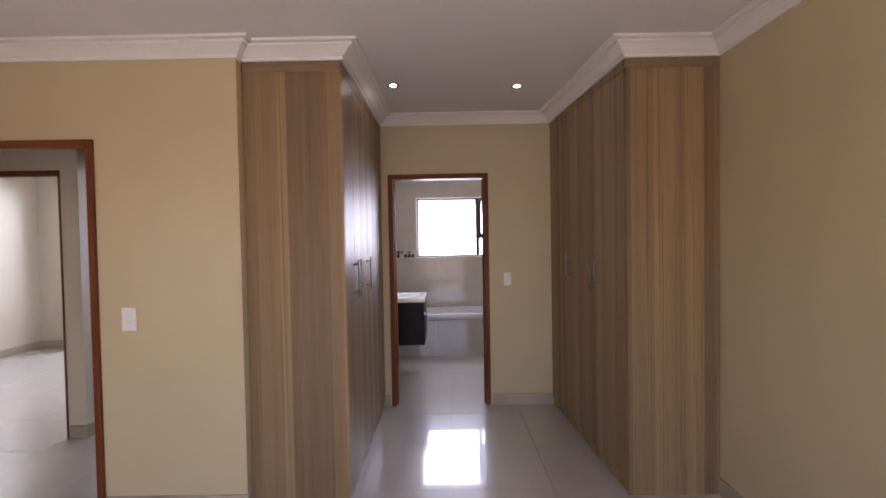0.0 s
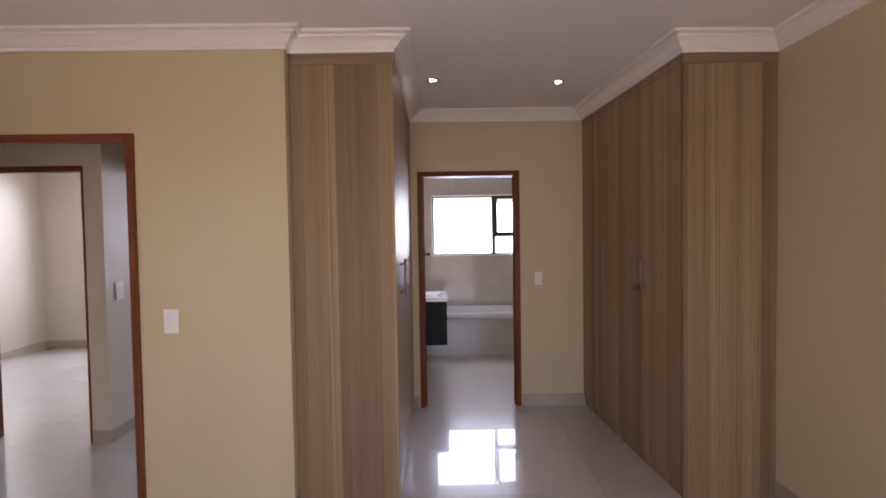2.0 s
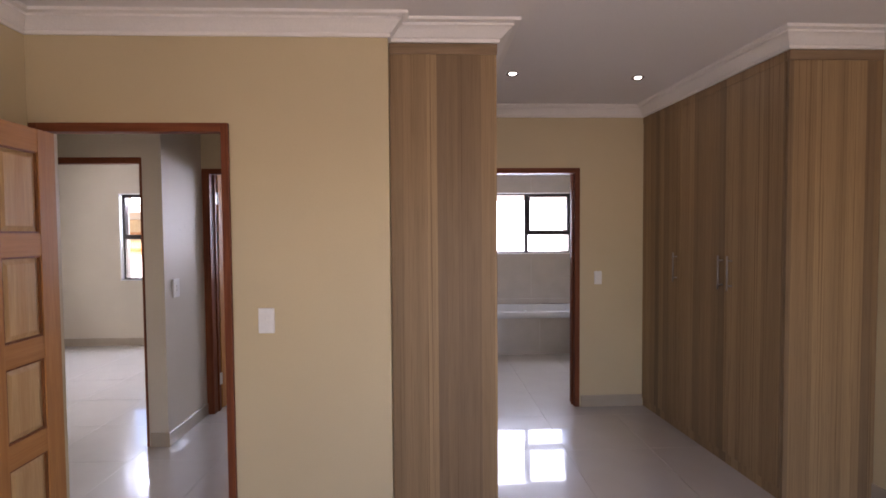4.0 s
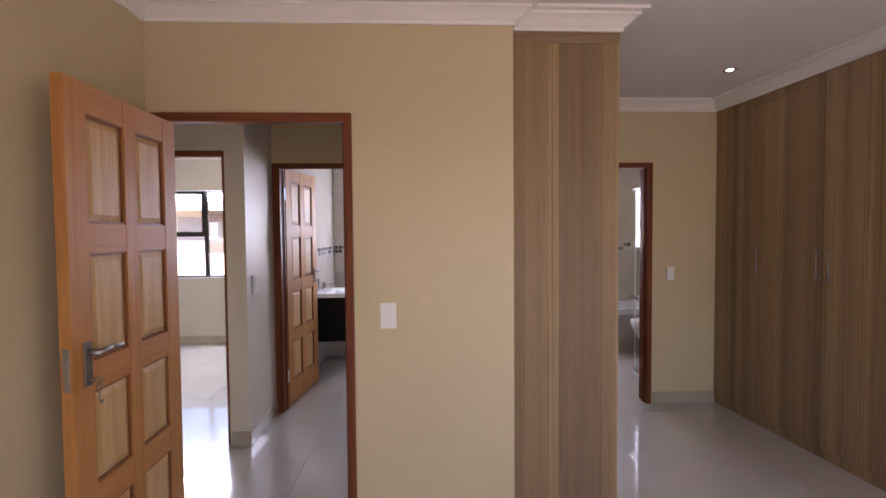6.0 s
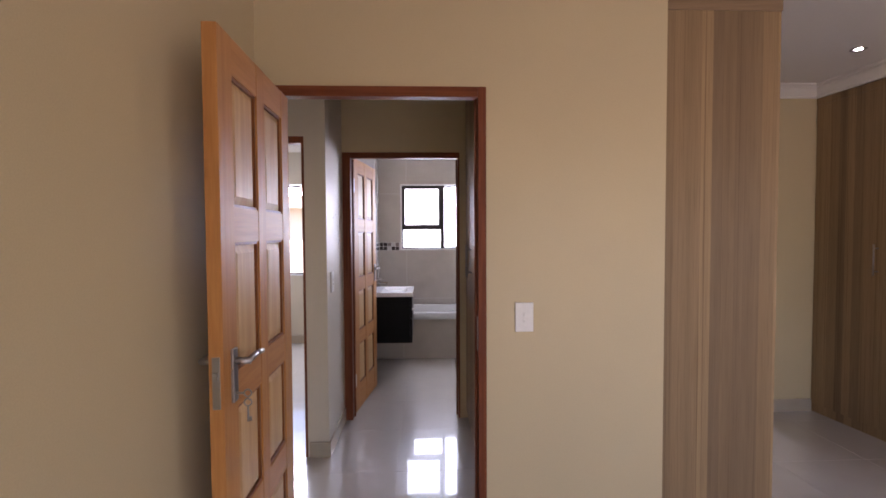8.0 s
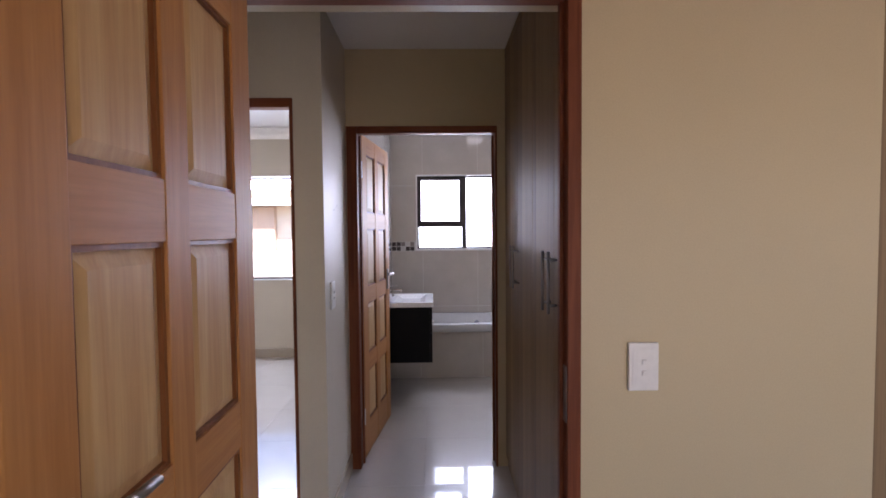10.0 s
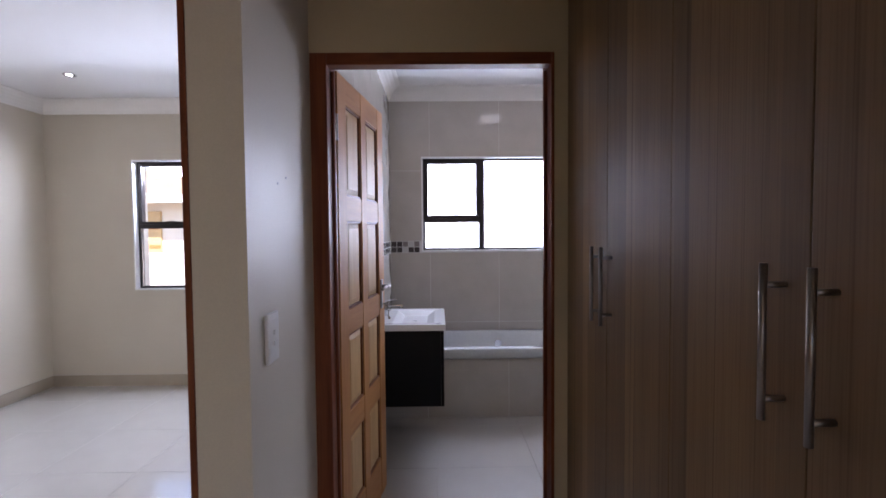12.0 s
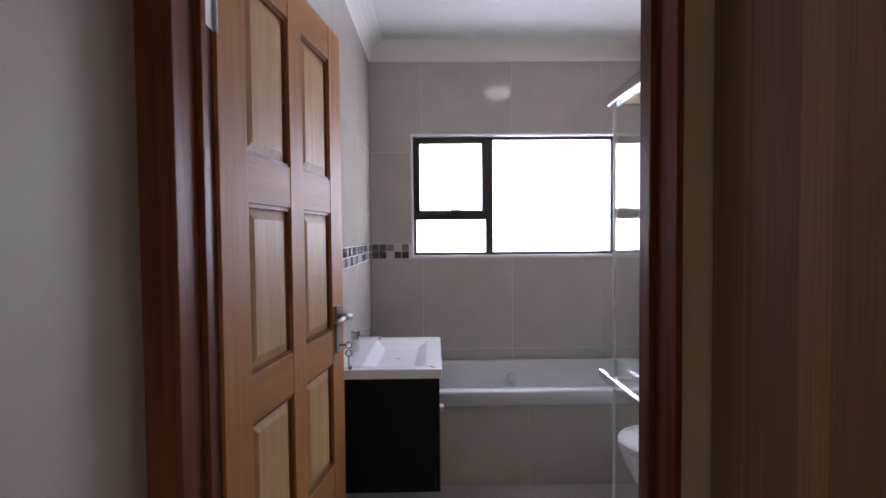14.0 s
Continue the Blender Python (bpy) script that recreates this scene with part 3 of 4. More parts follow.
def wardrobe(name, label, x_face, out, y_near, y_far, edges, handles, top, end_x, hz, end_panel=True, lean=0.0):
    """Built-in cupboard; its doors lie in the plane x_face and look to +x or -x (out)."""
    root = base(name, label, "wardrobe", at=((x_face + end_x) / 2, (y_near + y_far) / 2, 0))
    t = 0.018
    back = x_face - out * t
    if end_panel:
        lo, hi = sorted((x_face - out * 0.002, end_x))
        part("end_panel", block(lo, y_near, 0, hi, y_near + t, top - 0.055, 0.002), M_BOARD, root, "wood-print end panel with upright grain")
        part("top_trim", block(lo - (0.003 if out < 0 else 0), y_near - 0.004, top - 0.055, hi + (0.003 if out > 0 else 0), y_near + t, top, 0.002), M_TRIMB, root, "wood-print trim strip with level grain")
    lo, hi = sorted((back - out * 0.03, end_x))
    part("carcass", block(lo, y_near + t + 0.001, 0.07, hi, y_far, top - 0.055, 0), M_BOARD, root)
    lo, hi = sorted((back - out * 0.03, back + out * 0.006))
    part("plinth", block(lo, y_near + t, 0, hi, y_far, 0.068, 0.001), M_BOARD, root)
    lo, hi = sorted((back - out * 0.03, x_face + out * 0.001))
    part("filler", block(lo, y_near + t, top - 0.053, hi, y_far, top, 0.002), M_BOARD, root)
    for (a, b), hy in zip(zip(edges, edges[1:]), handles):
        lo, hi = sorted((back, x_face))
        d = part("door", block(lo, a + 0.0015, 0.072, hi, b - 0.0015, top - 0.0545, 0.0012), M_BOARD, root)
        if hy is not None:
            bar_handle(d, x_face, hy, hz[0], hz[1], out)
    if lean:
        # the fronts run slightly out of square with the room
        for ob in [root, *[c for c in bpy.data.objects if c.parent == root or (c.parent and c.parent.parent == root)]]:
            if ob.type == "MESH" and not ob.name.startswith(("end_panel", "top_trim")):
                for v in ob.data.vertices:
                    v.co.x -= lean * (v.co.y - y_near) / (y_far - y_near)
    return root


wardrobe("wardrobe", "tall built-in wood-print wardrobe with steel bar handles", LX, 1, LY, YE - 0.002, [2.92, 3.172, 3.62, 4.02, 4.425], [3.13, 3.214, 3.585, None], 2.518, -0.923, (1.16, 1.39))
wardrobe("wardrobe", "tall built-in wood-print wardrobe reaching the cornice, steel handles", RX, -1, RY, YE - 0.002, [2.965, 3.396, 3.895, 4.425], [3.354, 3.438, 3.932], 2.518, XR - 0.003, (1.15, 1.372), lean=RX - RXF)
wardrobe("hall_cupboard", "tall wood-print linen cupboard in the dim hall", -1.667, -1, 3.0, YE - 0.002, [3.02, 3.30, 3.66, 4.022, 4.425], [3.258, 3.342, 3.985, 4.062], 2.542, -1.08, (1.16, 1.381), False)

# ---- bathroom things ----


def vanity(at, width_x, depth_y, z0, z1, group):
    """A wall-hung unit with drawers facing +x, a basin top and a mixer tap. Its own origin is the wall corner."""
    root = base("vanity_unit", "black-brown wall-hung vanity unit with white ceramic basin", "vanity", group, at=at)
    w, d = width_x, depth_y
    for y0, y1 in ((0.006, 0.022), (d - 0.022, d - 0.006)):
        sub(root, "side_panel", block(0, y0, z0, w - 0.03, y1, z1 - 0.03, 0.001), M_VANITY)
    sub(root, "back_panel", block(0, 0.023, z0, 0.016, d - 0.023, z1 - 0.03, 0.001), M_VANITY)
    sub(root, "bottom_panel", block(0.017, 0.023, z0, w - 0.03, d - 0.023, z0 + 0.016, 0.001), M_VANITY)
    zm = (z0 + z1) / 2
    for a, b in ((z0, zm - 0.003), (zm + 0.003, z1 - 0.032)):
        dr = sub(root, "drawer_front", block(w - 0.029, 0.006, a, w - 0.011, d - 0.006, b, 0.002), M_VANITY)
    bm = block(w - 0.014, 0.012, z1 - 0.170, w + 0.006, 0.045, z1 - 0.150, 0.002)
    sub(root, "drawer_handle", bm, M_PLASTIC, "small pale pull on the drawer edge")
    bm = bmesh.new()
    o = [(0, 0), (w, 0), (w, d), (0, d)]
    bx0, bx1, by0, by1 = 0.13, w - 0.07, 0.06, d - 0.06
    zt = z1 + 0.012
    ov = [bm.verts.new((x, y, zt)) for x, y in o]
    iv = [bm.verts.new((x, y, zt - 0.004)) for x, y in ((bx0, by0), (bx1, by0), (bx1, by1), (bx0, by1))]
    dv = [bm.verts.new((x, y, zt - 0.032)) for x, y in ((bx0 + 0.05, by0 + 0.06), (bx1 - 0.05, by0 + 0.06), (bx1 - 0.05, by1 - 0.06), (bx0 + 0.05, by1 - 0.06))]
    lv = [bm.verts.new((x, y, z1 - 0.028)) for x, y in o]
    for i in range(4):
        j = (i + 1) % 4
        bm.faces.new((ov[i], ov[j], iv[j], iv[i]))
        bm.faces.new((iv[i], iv[j], dv[j], dv[i]))
        bm.faces.new((ov[i], ov[j], lv[j], lv[i]))
    bm.faces.new(dv)
    soften(bm, 0.006, 3)
    sub(root, "basin", bm, M_CERAMIC, "glossy white rectangular ceramic basin")
    bm = lathe([(0.0001, 0), (0.016, 0), (0.016, 0.002), (0.0001, 0.003)], 18)
    bmesh.ops.translate(bm, verts=bm.verts, vec=((bx0 + bx1) / 2, d / 2, zt - 0.032))
    sub(root, "drain", bm, M_CERAMIC)
    tap = bmesh.new()
    cx, cy = 0.060, d / 2
    box(tap, cx - 0.019, cy - 0.019, zt - 0.002, cx + 0.019, cy + 0.019, zt + 0.094)
    box(tap, cx, cy - 0.013, zt + 0.068, cx + 0.125, cy + 0.013, zt + 0.080)
    soften(tap, 0.004)
    rod(tap, (cx + 0.110, cy, zt + 0.072), (cx + 0.113, cy, zt + 0.056), 0.009)
    tap = sub(root, "tap", tap, M_CHROME, "square chrome basin mixer")
    bm = block(cx - 0.019, cy - 0.010, zt + 0.101, cx + 0.085, cy + 0.010, zt + 0.107, 0.002)
    bmesh.ops.rotate(bm, verts=bm.verts, cent=(cx, cy, zt + 0.101), matrix=Matrix.Rotation(radians(-10), 3, "Y"))
    lv = sub(root, "tap_lever", bm, M_CHROME)
    return root


def bathtub(x0, x1, y0, y1, z, group):
    """A built-in bath with a rolled rim and sloping ends behind a tiled apron."""
    root = base("bathtub", "white acrylic bath built in behind a tiled apron", "bathtub", group, at=((x0 + x1) / 2, (y0 + y1) / 2, 0))
    bm = bmesh.new()

    def loop(ix0, iy0, ix1, iy1, zz, r):
        out = []
        for cx, cy, a in ((ix1 - r, iy1 - r, 0), (ix0 + r, iy1 - r, 90), (ix0 + r, iy0 + r, 180), (ix1 - r, iy0 + r, 270)):
            for k in range(7):
                t = radians(a + 15 * k)
                out.append(bm.verts.new((cx + r * math.cos(t), cy + r * math.sin(t), zz)))
        return out

    loops = [loop(x0, y0, x1, y1, z - 0.080, 0.012), loop(x0, y0 - 0.010, x1, y1, z - 0.074, 0.012), loop(x0, y0 - 0.003, x1, y1, z - 0.036, 0.012), loop(x0, y0 - 0.008, x1, y1, z - 0.010, 0.014), loop(x0 + 0.004, y0 + 0.002, x1 - 0.004, y1 - 0.004, z, 0.016),
             loop(x0 + 0.055, y0 + 0.055, x1 - 0.075, y1 - 0.055, z, 0.12), loop(x0 + 0.065, y0 + 0.064, x1 - 0.085, y1 - 0.064, z - 0.012, 0.13),
             loop(x0 + 0.11, y0 + 0.10, x1 - 0.20, y1 - 0.10, z - 0.26, 0.14), loop(x0 + 0.18, y0 + 0.15, x1 - 0.30, y1 - 0.15, z - 0.36, 0.13)]
    n = len(loops[0])
    for a, b in zip(loops, loops[1:]):
        for i in range(n):
            bm.faces.new((a[i], a[(i + 1) % n], b[(i + 1) % n], b[i]))
    bm.faces.new(loops[-1])
    part("tub", bm, M_ACRYL, root, "white acrylic tub with a rolled rim", True)
    bm = bmesh.new()
    rod(bm, ((x0 + x1) / 2, y1 - 0.10, z - 0.10), ((x0 + x1) / 2, y1 - 0.115, z - 0.10), 0.03, 20)
    part("overflow", bm, M_CHROME, root)
    return root


def toilet(at, turn, group):
    """A close-coupled pan with its lid down; its own +x is the front."""
    root = base("toilet", "white ceramic close-coupled toilet with the lid down", "toilet", group, at=at, turn=turn)

    def oval(bm, cx, rx, ry, z, flat=0.0, n=28):
        return [bm.verts.new((cx + max(-rx * (1 - flat), rx * math.cos(2 * math.pi * i / n)), ry * math.sin(2 * math.pi * i / n), z)) for i in range(n)]

    def skin(bm, loops):
        n = len(loops[0])
        for a, b in zip(loops, loops[1:]):
            for i in range(n):
                bm.faces.new((a[i], a[(i + 1) % n], b[(i + 1) % n], b[i]))
        bm.faces.new(loops[0])
        bm.faces.new(loops[-1])

    bm = bmesh.new()
    skin(bm, [oval(bm, 0.33, 0.20, 0.10, 0.0), oval(bm, 0.33, 0.19, 0.095, 0.06), oval(bm, 0.34, 0.20, 0.11, 0.18), oval(bm, 0.39, 0.24, 0.17, 0.32), oval(bm, 0.40, 0.25, 0.18, 0.385), oval(bm, 0.40, 0.245, 0.175, 0.39)])
    sub(root, "pan", bm, M_CERAMIC, "", True)
    bm = bmesh.new()
    skin(bm, [oval(bm, 0.405, 0.245, 0.182, 0.392), oval(bm, 0.405, 0.25, 0.187, 0.40), oval(bm, 0.405, 0.25, 0.187, 0.41)])
    sub(root, "seat", bm, M_PLASTIC, "", True)
    bm = bmesh.new()
    skin(bm, [oval(bm, 0.405, 0.25, 0.187, 0.412), oval(bm, 0.405, 0.252, 0.19, 0.418), oval(bm, 0.405, 0.247, 0.185, 0.430), oval(bm, 0.40, 0.20, 0.14, 0.437)])
    sub(root, "lid", bm, M_PLASTIC, "white plastic lid", True)
    sub(root, "cistern", block(0.0, -0.19, 0.40, 0.17, 0.19, 0.74, 0.02, 4), M_CERAMIC, "", True)
    sub(root, "cistern_lid", block(-0.0, -0.20, 0.742, 0.18, 0.20, 0.775, 0.01, 3), M_CERAMIC, "", True)
    bm = lathe([(0.0001, 0.775), (0.02, 0.775), (0.02, 0.781), (0.0001, 0.783)], 18)
    bmesh.ops.translate(bm, verts=bm.verts, vec=(0.09, 0, 0))
    sub(root, "flush_button", bm, M_CHROME)
    return root


def shower(x, y0, y1, x_wall, group):
    """A corner enclosure: a sliding front along y at x, a fixed return at y1, rails and a bar handle."""
    root = base("shower_enclosure", "clear glass corner shower with chrome rails", "shower", group, at=((x + x_wall) / 2, (y0 + y1) / 2, 0))
    part("tray", block(x - 0.02, y0, 0, x_wall, y1 + 0.02, 0.05, 0.008), M_ACRYL, root, "low white shower tray")
    g = part("glass_panel", block(x, y0 + 0.02, 0.06, x + 0.006, y1, 1.925, 0), M_SHOWER, root)
    h = part("glass_panel", block(x + 0.008, y1 - 0.006, 0.06, x_wall - 0.002, y1, 1.925, 0), M_SHOWER, root)
    g.visible_shadow = h.visible_shadow = False
    part("top_rail", block(x - 0.022, y0, 1.925, x + 0.022, y1 + 0.02, 1.97, 0.003), M_CHROME, root, "chrome top rail")
    part("top_rail", block(x + 0.024, y1 - 0.022, 1.925, x_wall, y1 + 0.02, 1.97, 0.003), M_CHROME, root, "chrome top rail")
    part("bottom_rail", block(x - 0.014, y0, 0.05, x + 0.016, y1 + 0.01, 0.07, 0.002), M_CHROME, root)
    bm = block(x - 0.004, y1 - 0.004, 0.07, x + 0.012, y1 + 0.004, 1.925, 0.002)
    part("edge_seal", bm, M_PLASTIC, root, "pale edge seal")
    bm = bmesh.new()
    box(bm, x - 0.062, y1 - 0.50, 0.815, x - 0.042, y1 - 0.0, 0.847)
    soften(bm, 0.003)
    for yy in (y1 - 0.42, y1 - 0.09):
        rod(bm, (x - 0.046, yy, 0.831), (x + 0.03, yy, 0.831), 0.012)
    part("towel_bar", bm, M_CHROME, root, "flat chrome bar on two knobs")
    return root


BATH_RIGHT = PART_X - 0.12
vanity((BATH_L + 0.010, 5.527, 0), 0.467, 0.59, 0.338, 0.844, "vanities")
bathtub(BATH_L + 0.014, BATH_RIGHT - 0.014, 6.16, YF - 0.014, 0.54, "baths")
toilet((BATH_RIGHT - 0.014, 5.775, 0), 180, "toilets").scale = (0.88, 1, 1)
shower(-1.402, YE + 0.144, 5.53, BATH_RIGHT - 0.014, "showers")
vanity((PART_X + 0.016, 5.33, 0), 0.512, 0.60, 0.338, 0.842, "vanities")
bathtub(PART_X + 0.014, XR - 0.014, 6.16, YF - 0.014, 0.54, "baths")
toilet((XR - 0.014, 5.93, 0), 180, "toilets")
shower(0.82, YE + 0.144, 5.22, XR - 0.014, "showers")

# ---- switches and lamps ----


def switch(at, turn, w, h, rockers, label):
    """A wall plate lying in its own xz plane, facing -y."""
    root = base("light_switch", label, "light switch", "light switches", at=at, turn=turn)
    bm = block(-w / 2, -0.010, -h / 2, w / 2, 0, h / 2, 0.004, 3)
    plate = sub(root, "plate", bm, M_PLASTIC)
    bm = block(-w / 2 + 0.010, -0.0108, -h / 2 + 0.016, w / 2 - 0.010, -0.009, h / 2 - 0.016, 0.001)
    sub(root, "inner_plate", bm, M_PLASTIC)
    for z in rockers:
        bm = bmesh.new()
        box(bm, -0.006, -0.0150, z - 0.007, 0.006, -0.0105, z + 0.007)
        soften(bm, 0.0015)
        bmesh.ops.rotate(bm, verts=bm.verts, cent=(0, -0.013, z), matrix=Matrix.Rotation(radians(6), 3, "X"))
        sub(root, "rocker", bm, M_PLASTIC)
    return root


switch((-1.554, YW, 1.096), 0, 0.080, 0.128, (0.013, -0.016), "white plastic two-lever light switch on the cream wall")
switch((0.755, YE, 1.136), 0, 0.066, 0.115, (0.0,), "white plastic light switch beside the bathroom door")
switch((HALL_X, 3.985, 1.138), 90, 0.084, 0.138, (0.015, -0.015), "white plastic two-lever light switch on the hall wall")


def downlight(x, y, z):
    root = base("downlight", "small lit recessed downlight in the white ceiling", "downlight", "downlights", at=(x, y, z))
    sub(root, "trim_ring", lathe([(0.022, 0.0), (0.043, 0.0), (0.045, -0.004), (0.040, -0.006), (0.024, -0.004), (0.021, 0.0)], 28), M_STEEL, "thin metal trim ring", True)
    sub(root, "lamp", lathe([(0.0001, -0.004), (0.014, -0.004), (0.021, -0.002), (0.021, -0.001), (0.0001, -0.001)], 24), M_LAMP, "glowing white lamp")


for x, y, z in ((-0.147, 3.603, CEIL), (0.743, 3.666, CEIL), (-4.968, 6.30, ROOM_CEIL), (-4.2, 5.0, ROOM_CEIL)):
    downlight(x, y, z)

dome = base("ceiling_light", "round opal glass ceiling light in the bathroom", "ceiling light", at=(-1.565, 5.88, BATH_CEIL))
sub(dome, "shade", lathe([(0.118, -0.012), (0.114, -0.035), (0.097, -0.058), (0.062, -0.078), (0.027, -0.086), (0.0005, -0.087)], 32), M_DOME, "lit opal glass bowl", True)
sub(dome, "rim", lathe([(0.09, 0.0), (0.127, 0.0), (0.130, -0.010), (0.120, -0.018), (0.09, -0.010)], 32), M_CHROME, "", True)

for y, z in ((4.07, 1.575), (4.145, 1.60)):
    plug = base("wall_plug", "small grey screw plug in the plastered hall wall", "wall plug", "wall plugs", at=(HALL_X, y, z))
    bm = lathe([(0.0001, 0.0), (0.004, 0.0), (0.004, 0.0015), (0.0001, 0.002)], 12)
    bmesh.ops.rotate(bm, verts=bm.verts, cent=(0, 0, 0), matrix=Matrix.Rotation(radians(90), 3, "Y"))
    sub(plug, "plug_head", bm, M_STEEL)

# ---- outside ----
bm = bmesh.new()
bmesh.ops.create_grid(bm, x_segments=8, y_segments=8, size=400)
bmesh.ops.translate(bm, verts=bm.verts, vec=(0, 0, -0.15))
tagged(part("ground", bm, M_GROUND), "dry bare ground outside the house", "ground", kind="structure")
tagged(part("garden_wall", block(-30, 10.0, -0.15, 25, 10.2, 1.12, 0.01), M_OUTWALL), "white plastered boundary wall in bright sun", "garden wall")
house = base("neighbour_house", "cream plastered neighbouring house with brown windows in bright sun", "house", at=(-9, 16, -0.15))
part("wall", block(-20, 15.0, -0.15, 6, 22, 2.35, 0.01), M_HOUSE, house)
bm = bmesh.new()
v = [bm.verts.new(c) for c in ((-20.5, 14.4, 2.35), (6.5, 14.4, 2.35), (6.5, 22.6, 2.35), (-20.5, 22.6, 2.35), (-20.5, 18.5, 3.6), (6.5, 18.5, 3.6))]
for f in ((0, 1, 5, 4), (2, 3, 4, 5), (0, 4, 3), (1, 2, 5), (0, 3, 2, 1)):
    bm.faces.new([v[i] for i in f])
part("roof", bm, M_ROOF, house)
part("fascia", block(-20.5, 14.34, 2.22, 6.5, 14.4, 2.42, 0.004), M_OUTWALL, house)
part("garage_door", block(-8.87, 14.95, -0.15, -8.02, 15.02, 2.04, 0.006), M_SHUTTER, house, "grey garage door in shade")
louvre = part("louvre_door", block(-9.87, 14.94, -0.15, -9.49, 15.02, 2.03, 0.006), M_LOUVRE, house, "yellow-brown timber door with cross rails")
for z in (0.55, 1.05, 1.55):
    part("rail", block(-9.85, 14.925, z, -9.51, 14.94, z + 0.09, 0.004), M_PINE, louvre)
porch = part("brick_bay", block(-7.95, 14.90, -0.15, -7.30, 15.05, 2.2, 0.004), M_MORTAR, house, "brown brick bay with a white window")
brick = bpy.data.meshes.new("brick")
bm = block(-0.108, -0.012, -0.034, 0.108, 0.012, 0.034, 0.003, 1)
bm.to_mesh(brick)
bm.free()
brick.materials.append(M_BRICKY)
for row in range(27):
    for k in range(3):
        x = -7.95 + 0.11 + 0.217 * k + (0.0 if row % 2 else 0.02)
        z = -0.105 + 0.085 * row
        if z > 2.18 or (-8.02 < x < -7.56 and 1.3 < z < 1.92):
            continue
        o = new("brick", brick)
        o.parent = porch
        o.matrix_parent_inverse = Matrix()
        o.matrix_world = pose(x, 14.895, z)
part("window_frame", block(-7.91, 14.86, 1.36, -7.64, 14.90, 1.88, 0.004), M_SILL, porch)
for z0, z1 in ((1.39, 1.60), (1.64, 1.85)):
    part("pane", block(-7.89, 14.845, z0, -7.66, 14.858, z1, 0), M_GLASS, porch)
part("pillar", block(-7.24, 14.78, -0.15, -6.62, 15.0, 2.2, 0.01), M_PILLAR, house, "tan plastered pillar")

# ---- floors and tiles ----
tagged(part("floor", block(-5.9, YW, -0.12, XR + 0.1, YR + 0.1, -0.006, 0), M_GROUT), "polished light grey-beige porcelain tiled floor", "floor", kind="structure")
floor = bpy.data.objects["floor"]
part("floor_bed", block(XL - 0.1, YB - 0.1, -0.12, XR + 0.1, YW, -0.006, 0), M_GROUT, floor)


def slab_mesh(name, sx, sy, sz, material, bevel):
    bm = block(-sx / 2, -sy / 2, -sz, sx / 2, sy / 2, 0, 0)
    top = [e for e in bm.edges if all(v.co.z > -sz / 2 for v in e.verts)]
    bmesh.ops.bevel(bm, geom=top, offset=bevel, segments=1, affect="EDGES")
    me = bpy.data.meshes.new(name)
    bm.to_mesh(me)
    bm.free()
    me.materials.append(material)
    return me


TILE, GAP = 0.60, 0.0012
slab = slab_mesh("floor_tile", TILE - GAP, TILE - GAP, 0.0055, M_FLOOR, 0.0008)
far = bmesh.new()
for i in range(-10, 3):
    for j in range(-8, 8):
        x, y = 0.23 + TILE * (i + 0.5), 3.03 + TILE * (j + 0.5)
        if not (-5.95 < x < XR + 0.3 and YB - 0.2 < y < YF + 0.3) or (x < XL - 0.25 and y < YW - 0.05):
            continue
        if y > 1.2:
            o = new("floor_tile", slab)
            o.location = (x, y, random.uniform(-0.0003, 0.0003))
            o.rotation_euler = (radians(random.uniform(-0.03, 0.03)), radians(random.uniform(-0.03, 0.03)), 0)
            o.parent = floor
        else:
            box(far, x - TILE / 2 + 0.001, y - TILE / 2 + 0.001, -0.0055, x + TILE / 2 - 0.001, y + TILE / 2 - 0.001, 0)
tagged(part("rear_floor_tiles", far, M_FLOOR, floor), kind="stuff")


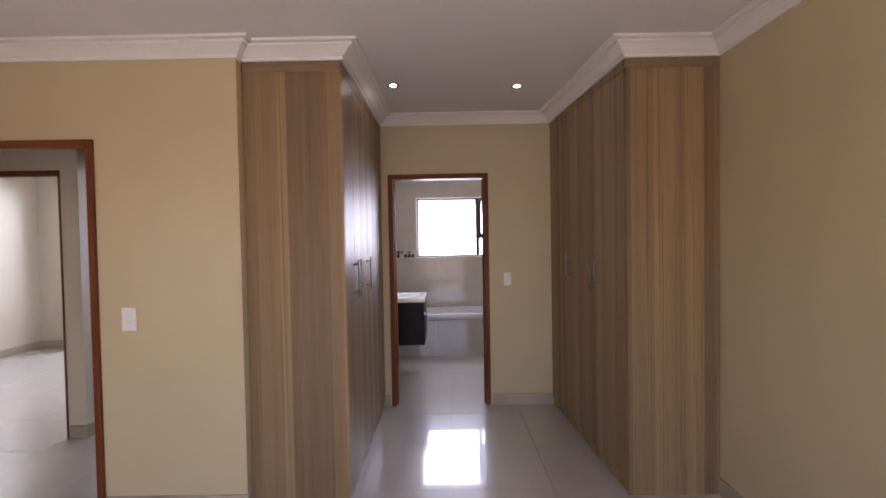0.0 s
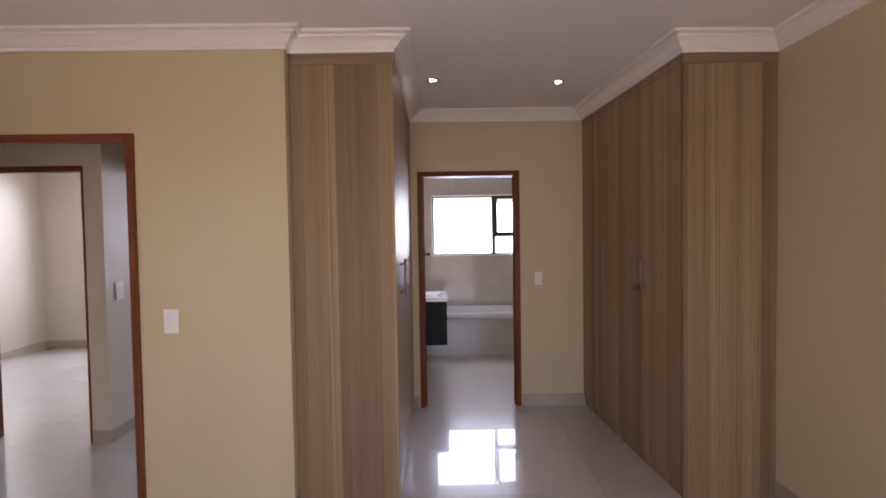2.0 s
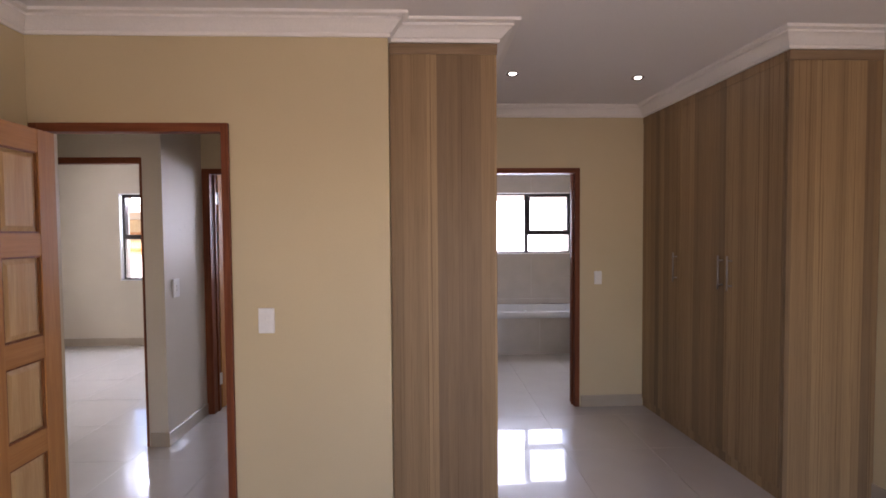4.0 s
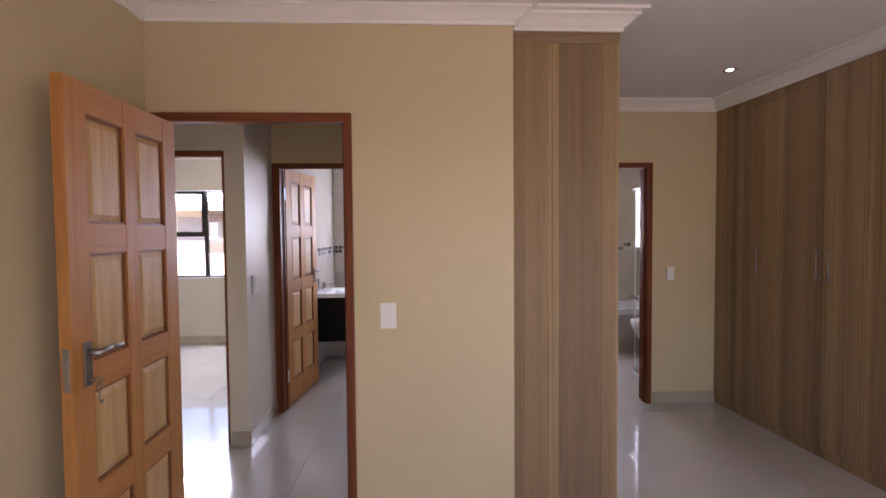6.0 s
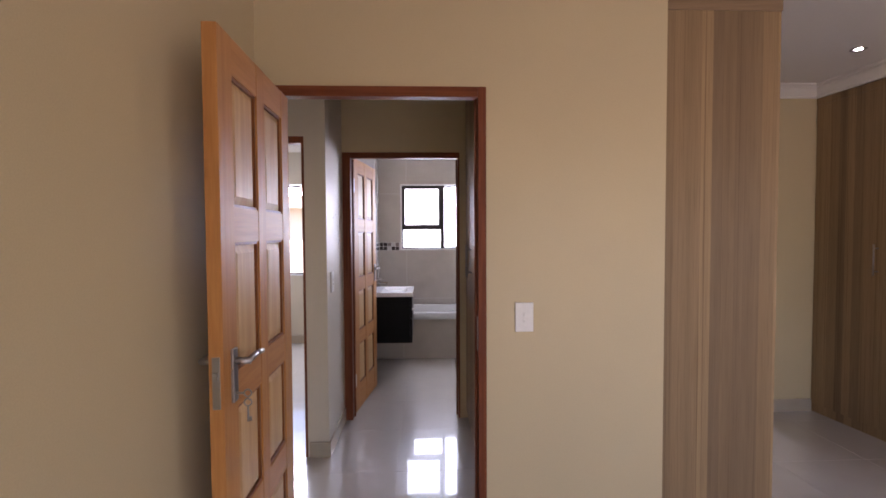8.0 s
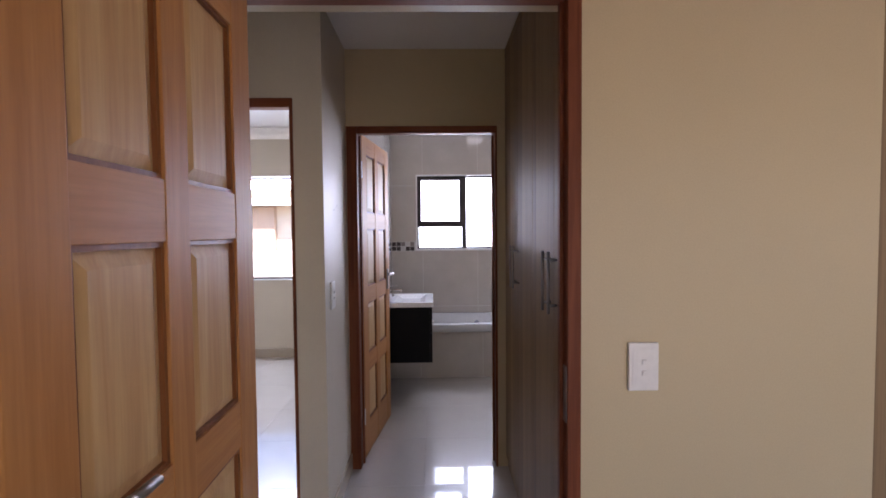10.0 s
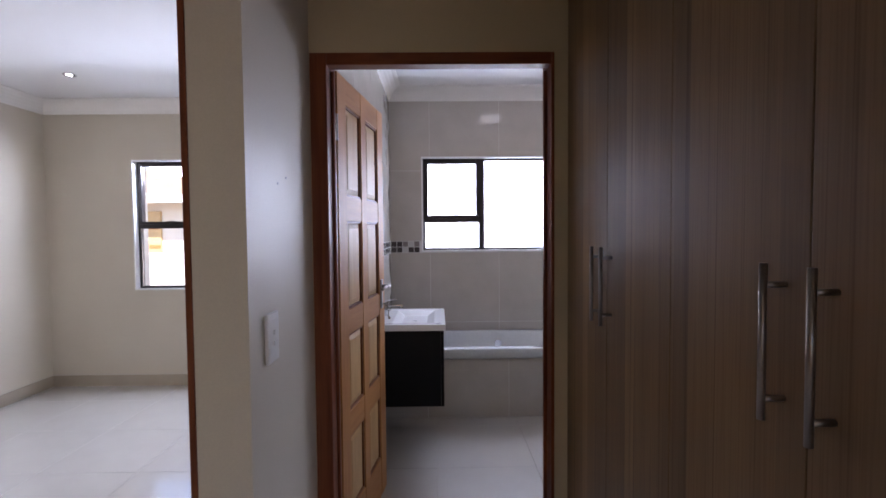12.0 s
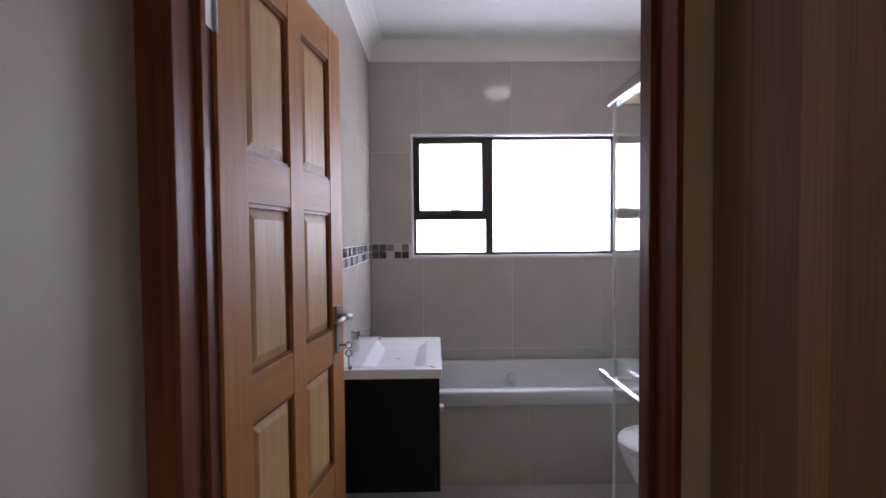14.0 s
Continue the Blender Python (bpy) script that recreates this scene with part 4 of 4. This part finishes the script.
def tile_wall(name, axis, plane, out, a0, a1, a_joint, rows, holes, label):
    """Wall tiles on a grout bed; axis is the wall's run, out the side it faces."""
    t, g = 0.010, 0.003
    bm = bmesh.new()
    lo, hi = sorted((plane, plane + out * 0.008))
    zs = (rows[0][0], rows[-1][1])
    cuts = sorted({a0, a1, *[c for h in holes for c in h[:2]]})
    for u0, u1 in zip(cuts, cuts[1:]):
        spans = [zs]
        for h in holes:
            if h[0] < (u0 + u1) / 2 < h[1]:
                spans = [s for s in ((zs[0], h[2]), (h[3], zs[1])) if s[1] - s[0] > 0.01]
        for s0, s1 in spans:
            box(bm, *((u0, lo, s0, u1, hi, s1) if axis == "x" else (lo, u0, s0, hi, u1, s1)))
    bed = tagged(part(name, bm, M_WGROUT), label, "wall tiling", kind="structure")
    size = 0.62
    n0 = math.floor((a0 - a_joint) / size)
    for z0, z1 in rows:
        k = n0
        while a_joint + k * size < a1:
            u0, u1 = max(a0, a_joint + k * size), min(a1, a_joint + (k + 1) * size)
            k += 1
            c = (u0 + g / 2, u1 - g / 2, z0 + g / 2, z1 - g / 2)
            if c[1] - c[0] < 0.01:
                continue
            cells = [c]
            for h in holes:
                if c[1] <= h[0] or c[0] >= h[1] or c[3] <= h[2] or c[2] >= h[3]:
                    continue
                m0, m1 = max(c[2], h[2]), min(c[3], h[3])
                cells = [q for q in ((c[0], c[1], c[2], m0), (c[0], c[1], m1, c[3]), (c[0], h[0], m0, m1), (h[1], c[1], m0, m1)) if q[1] - q[0] > 0.004 and q[3] - q[2] > 0.004]
            if not cells:
                continue
            b0, b1 = sorted((plane + out * 0.004, plane + out * t))
            q = bmesh.new()
            for e in cells:
                box(q, *((e[0], b0, e[2], e[1], b1, e[3]) if axis == "x" else (b0, e[0], e[2], b1, e[1], e[3])))
            if len(cells) == 1:
                soften(q, 0.001, 1)
            part("wall_tile", q, M_WTILE, bed)
    return bed


CORNER = ((0, 0, 2, 0, 0, 0), (0, 0, 3, 2, 3, 2))


def mosaic(parent, axis, plane, out, a0, a1, z0, z1, holes=()):
    """Two rows of small glass squares along a wall."""
    s = (z1 - z0) / 2
    meshes = []
    for m in M_MOS:
        e = s / 2 - 0.0024
        q = block(-e, -0.004, -e, e, 0.004, e, 0.0012, 1) if axis == "x" else block(-0.004, -e, -e, 0.004, e, e, 0.0012, 1)
        me = bpy.data.meshes.new("mosaic_tile")
        q.to_mesh(me)
        q.free()
        me.materials.append(m)
        meshes.append(me)
    n = int((a1 - a0) / s)
    for i in range(n):
        for r in (0, 1):
            u = a0 + (i + 0.5) * s
            if any(h[0] < u < h[1] for h in holes):
                continue
            # Side walls draw more pale squares, putting their low-angle sheen into the colours.
            me = meshes[random.choice((0, 1, 3, 2, 2, 2, 2, 2)) if axis == "y" or i > 5 else CORNER[r][i]]
            o = new("mosaic_tile", me)
            o.location = (u, plane + out * 0.0075, z0 + (r + 0.5) * s) if axis == "x" else (plane + out * 0.0075, u, z0 + (r + 0.5) * s)
            o.parent = parent


LOW = [(0.0, 0.612), (0.612, 1.242)]
HIGH = [(1.345, 1.974), (1.974, 2.60)]
BAND = (1.242, 1.345)


def tiled(name, axis, plane, out, a0, a1, a_joint, holes, label, band=True):
    bed = tile_wall(name, axis, plane, out, a0, a1, a_joint, LOW + HIGH, [*holes], label)
    if band:
        mosaic(bed, axis, plane, out, a0 + 0.002, a1 - 0.002, *BAND, [h for h in holes if h[2] < 1.30 < h[3]])
    return bed


tiled("tiling_bath_outer", "x", YF, -1, BATH_L + 0.010, BATH_RIGHT - 0.010, -2.225, [BATH_WIN], "grey-beige glazed wall tiles with a mosaic band")
tiled("tiling_bath_side", "y", BATH_L, 1, YE + 0.14, YF - 0.010, 5.09, [], "grey-beige glazed wall tiles with a mosaic band")
tiled("tiling_bath_far_side", "y", BATH_RIGHT, -1, YE + 0.14, YF - 0.010, 5.09, [], "grey-beige glazed wall tiles with a mosaic band", False)
tiled("tiling_ensuite_outer", "x", YF, -1, PART_X + 0.010, XR - 0.010, 0.10, [ENS_WIN], "grey-beige glazed wall tiles with a mosaic band")
tiled("tiling_ensuite_side", "y", PART_X, 1, YE + 0.14, YF - 0.010, 5.09, [], "grey-beige glazed wall tiles with a mosaic band", False)
for nm, a0, a1, j in (("tiling_bath_apron", BATH_L + 0.012, BATH_RIGHT - 0.012, -2.24), ("tiling_ensuite_apron", PART_X + 0.012, XR - 0.012, 0.06)):
    tile_wall(nm, "x", 6.19, -1, a0, a1, j, [(0.0, 0.466)], [], "tiled apron in front of the bath")
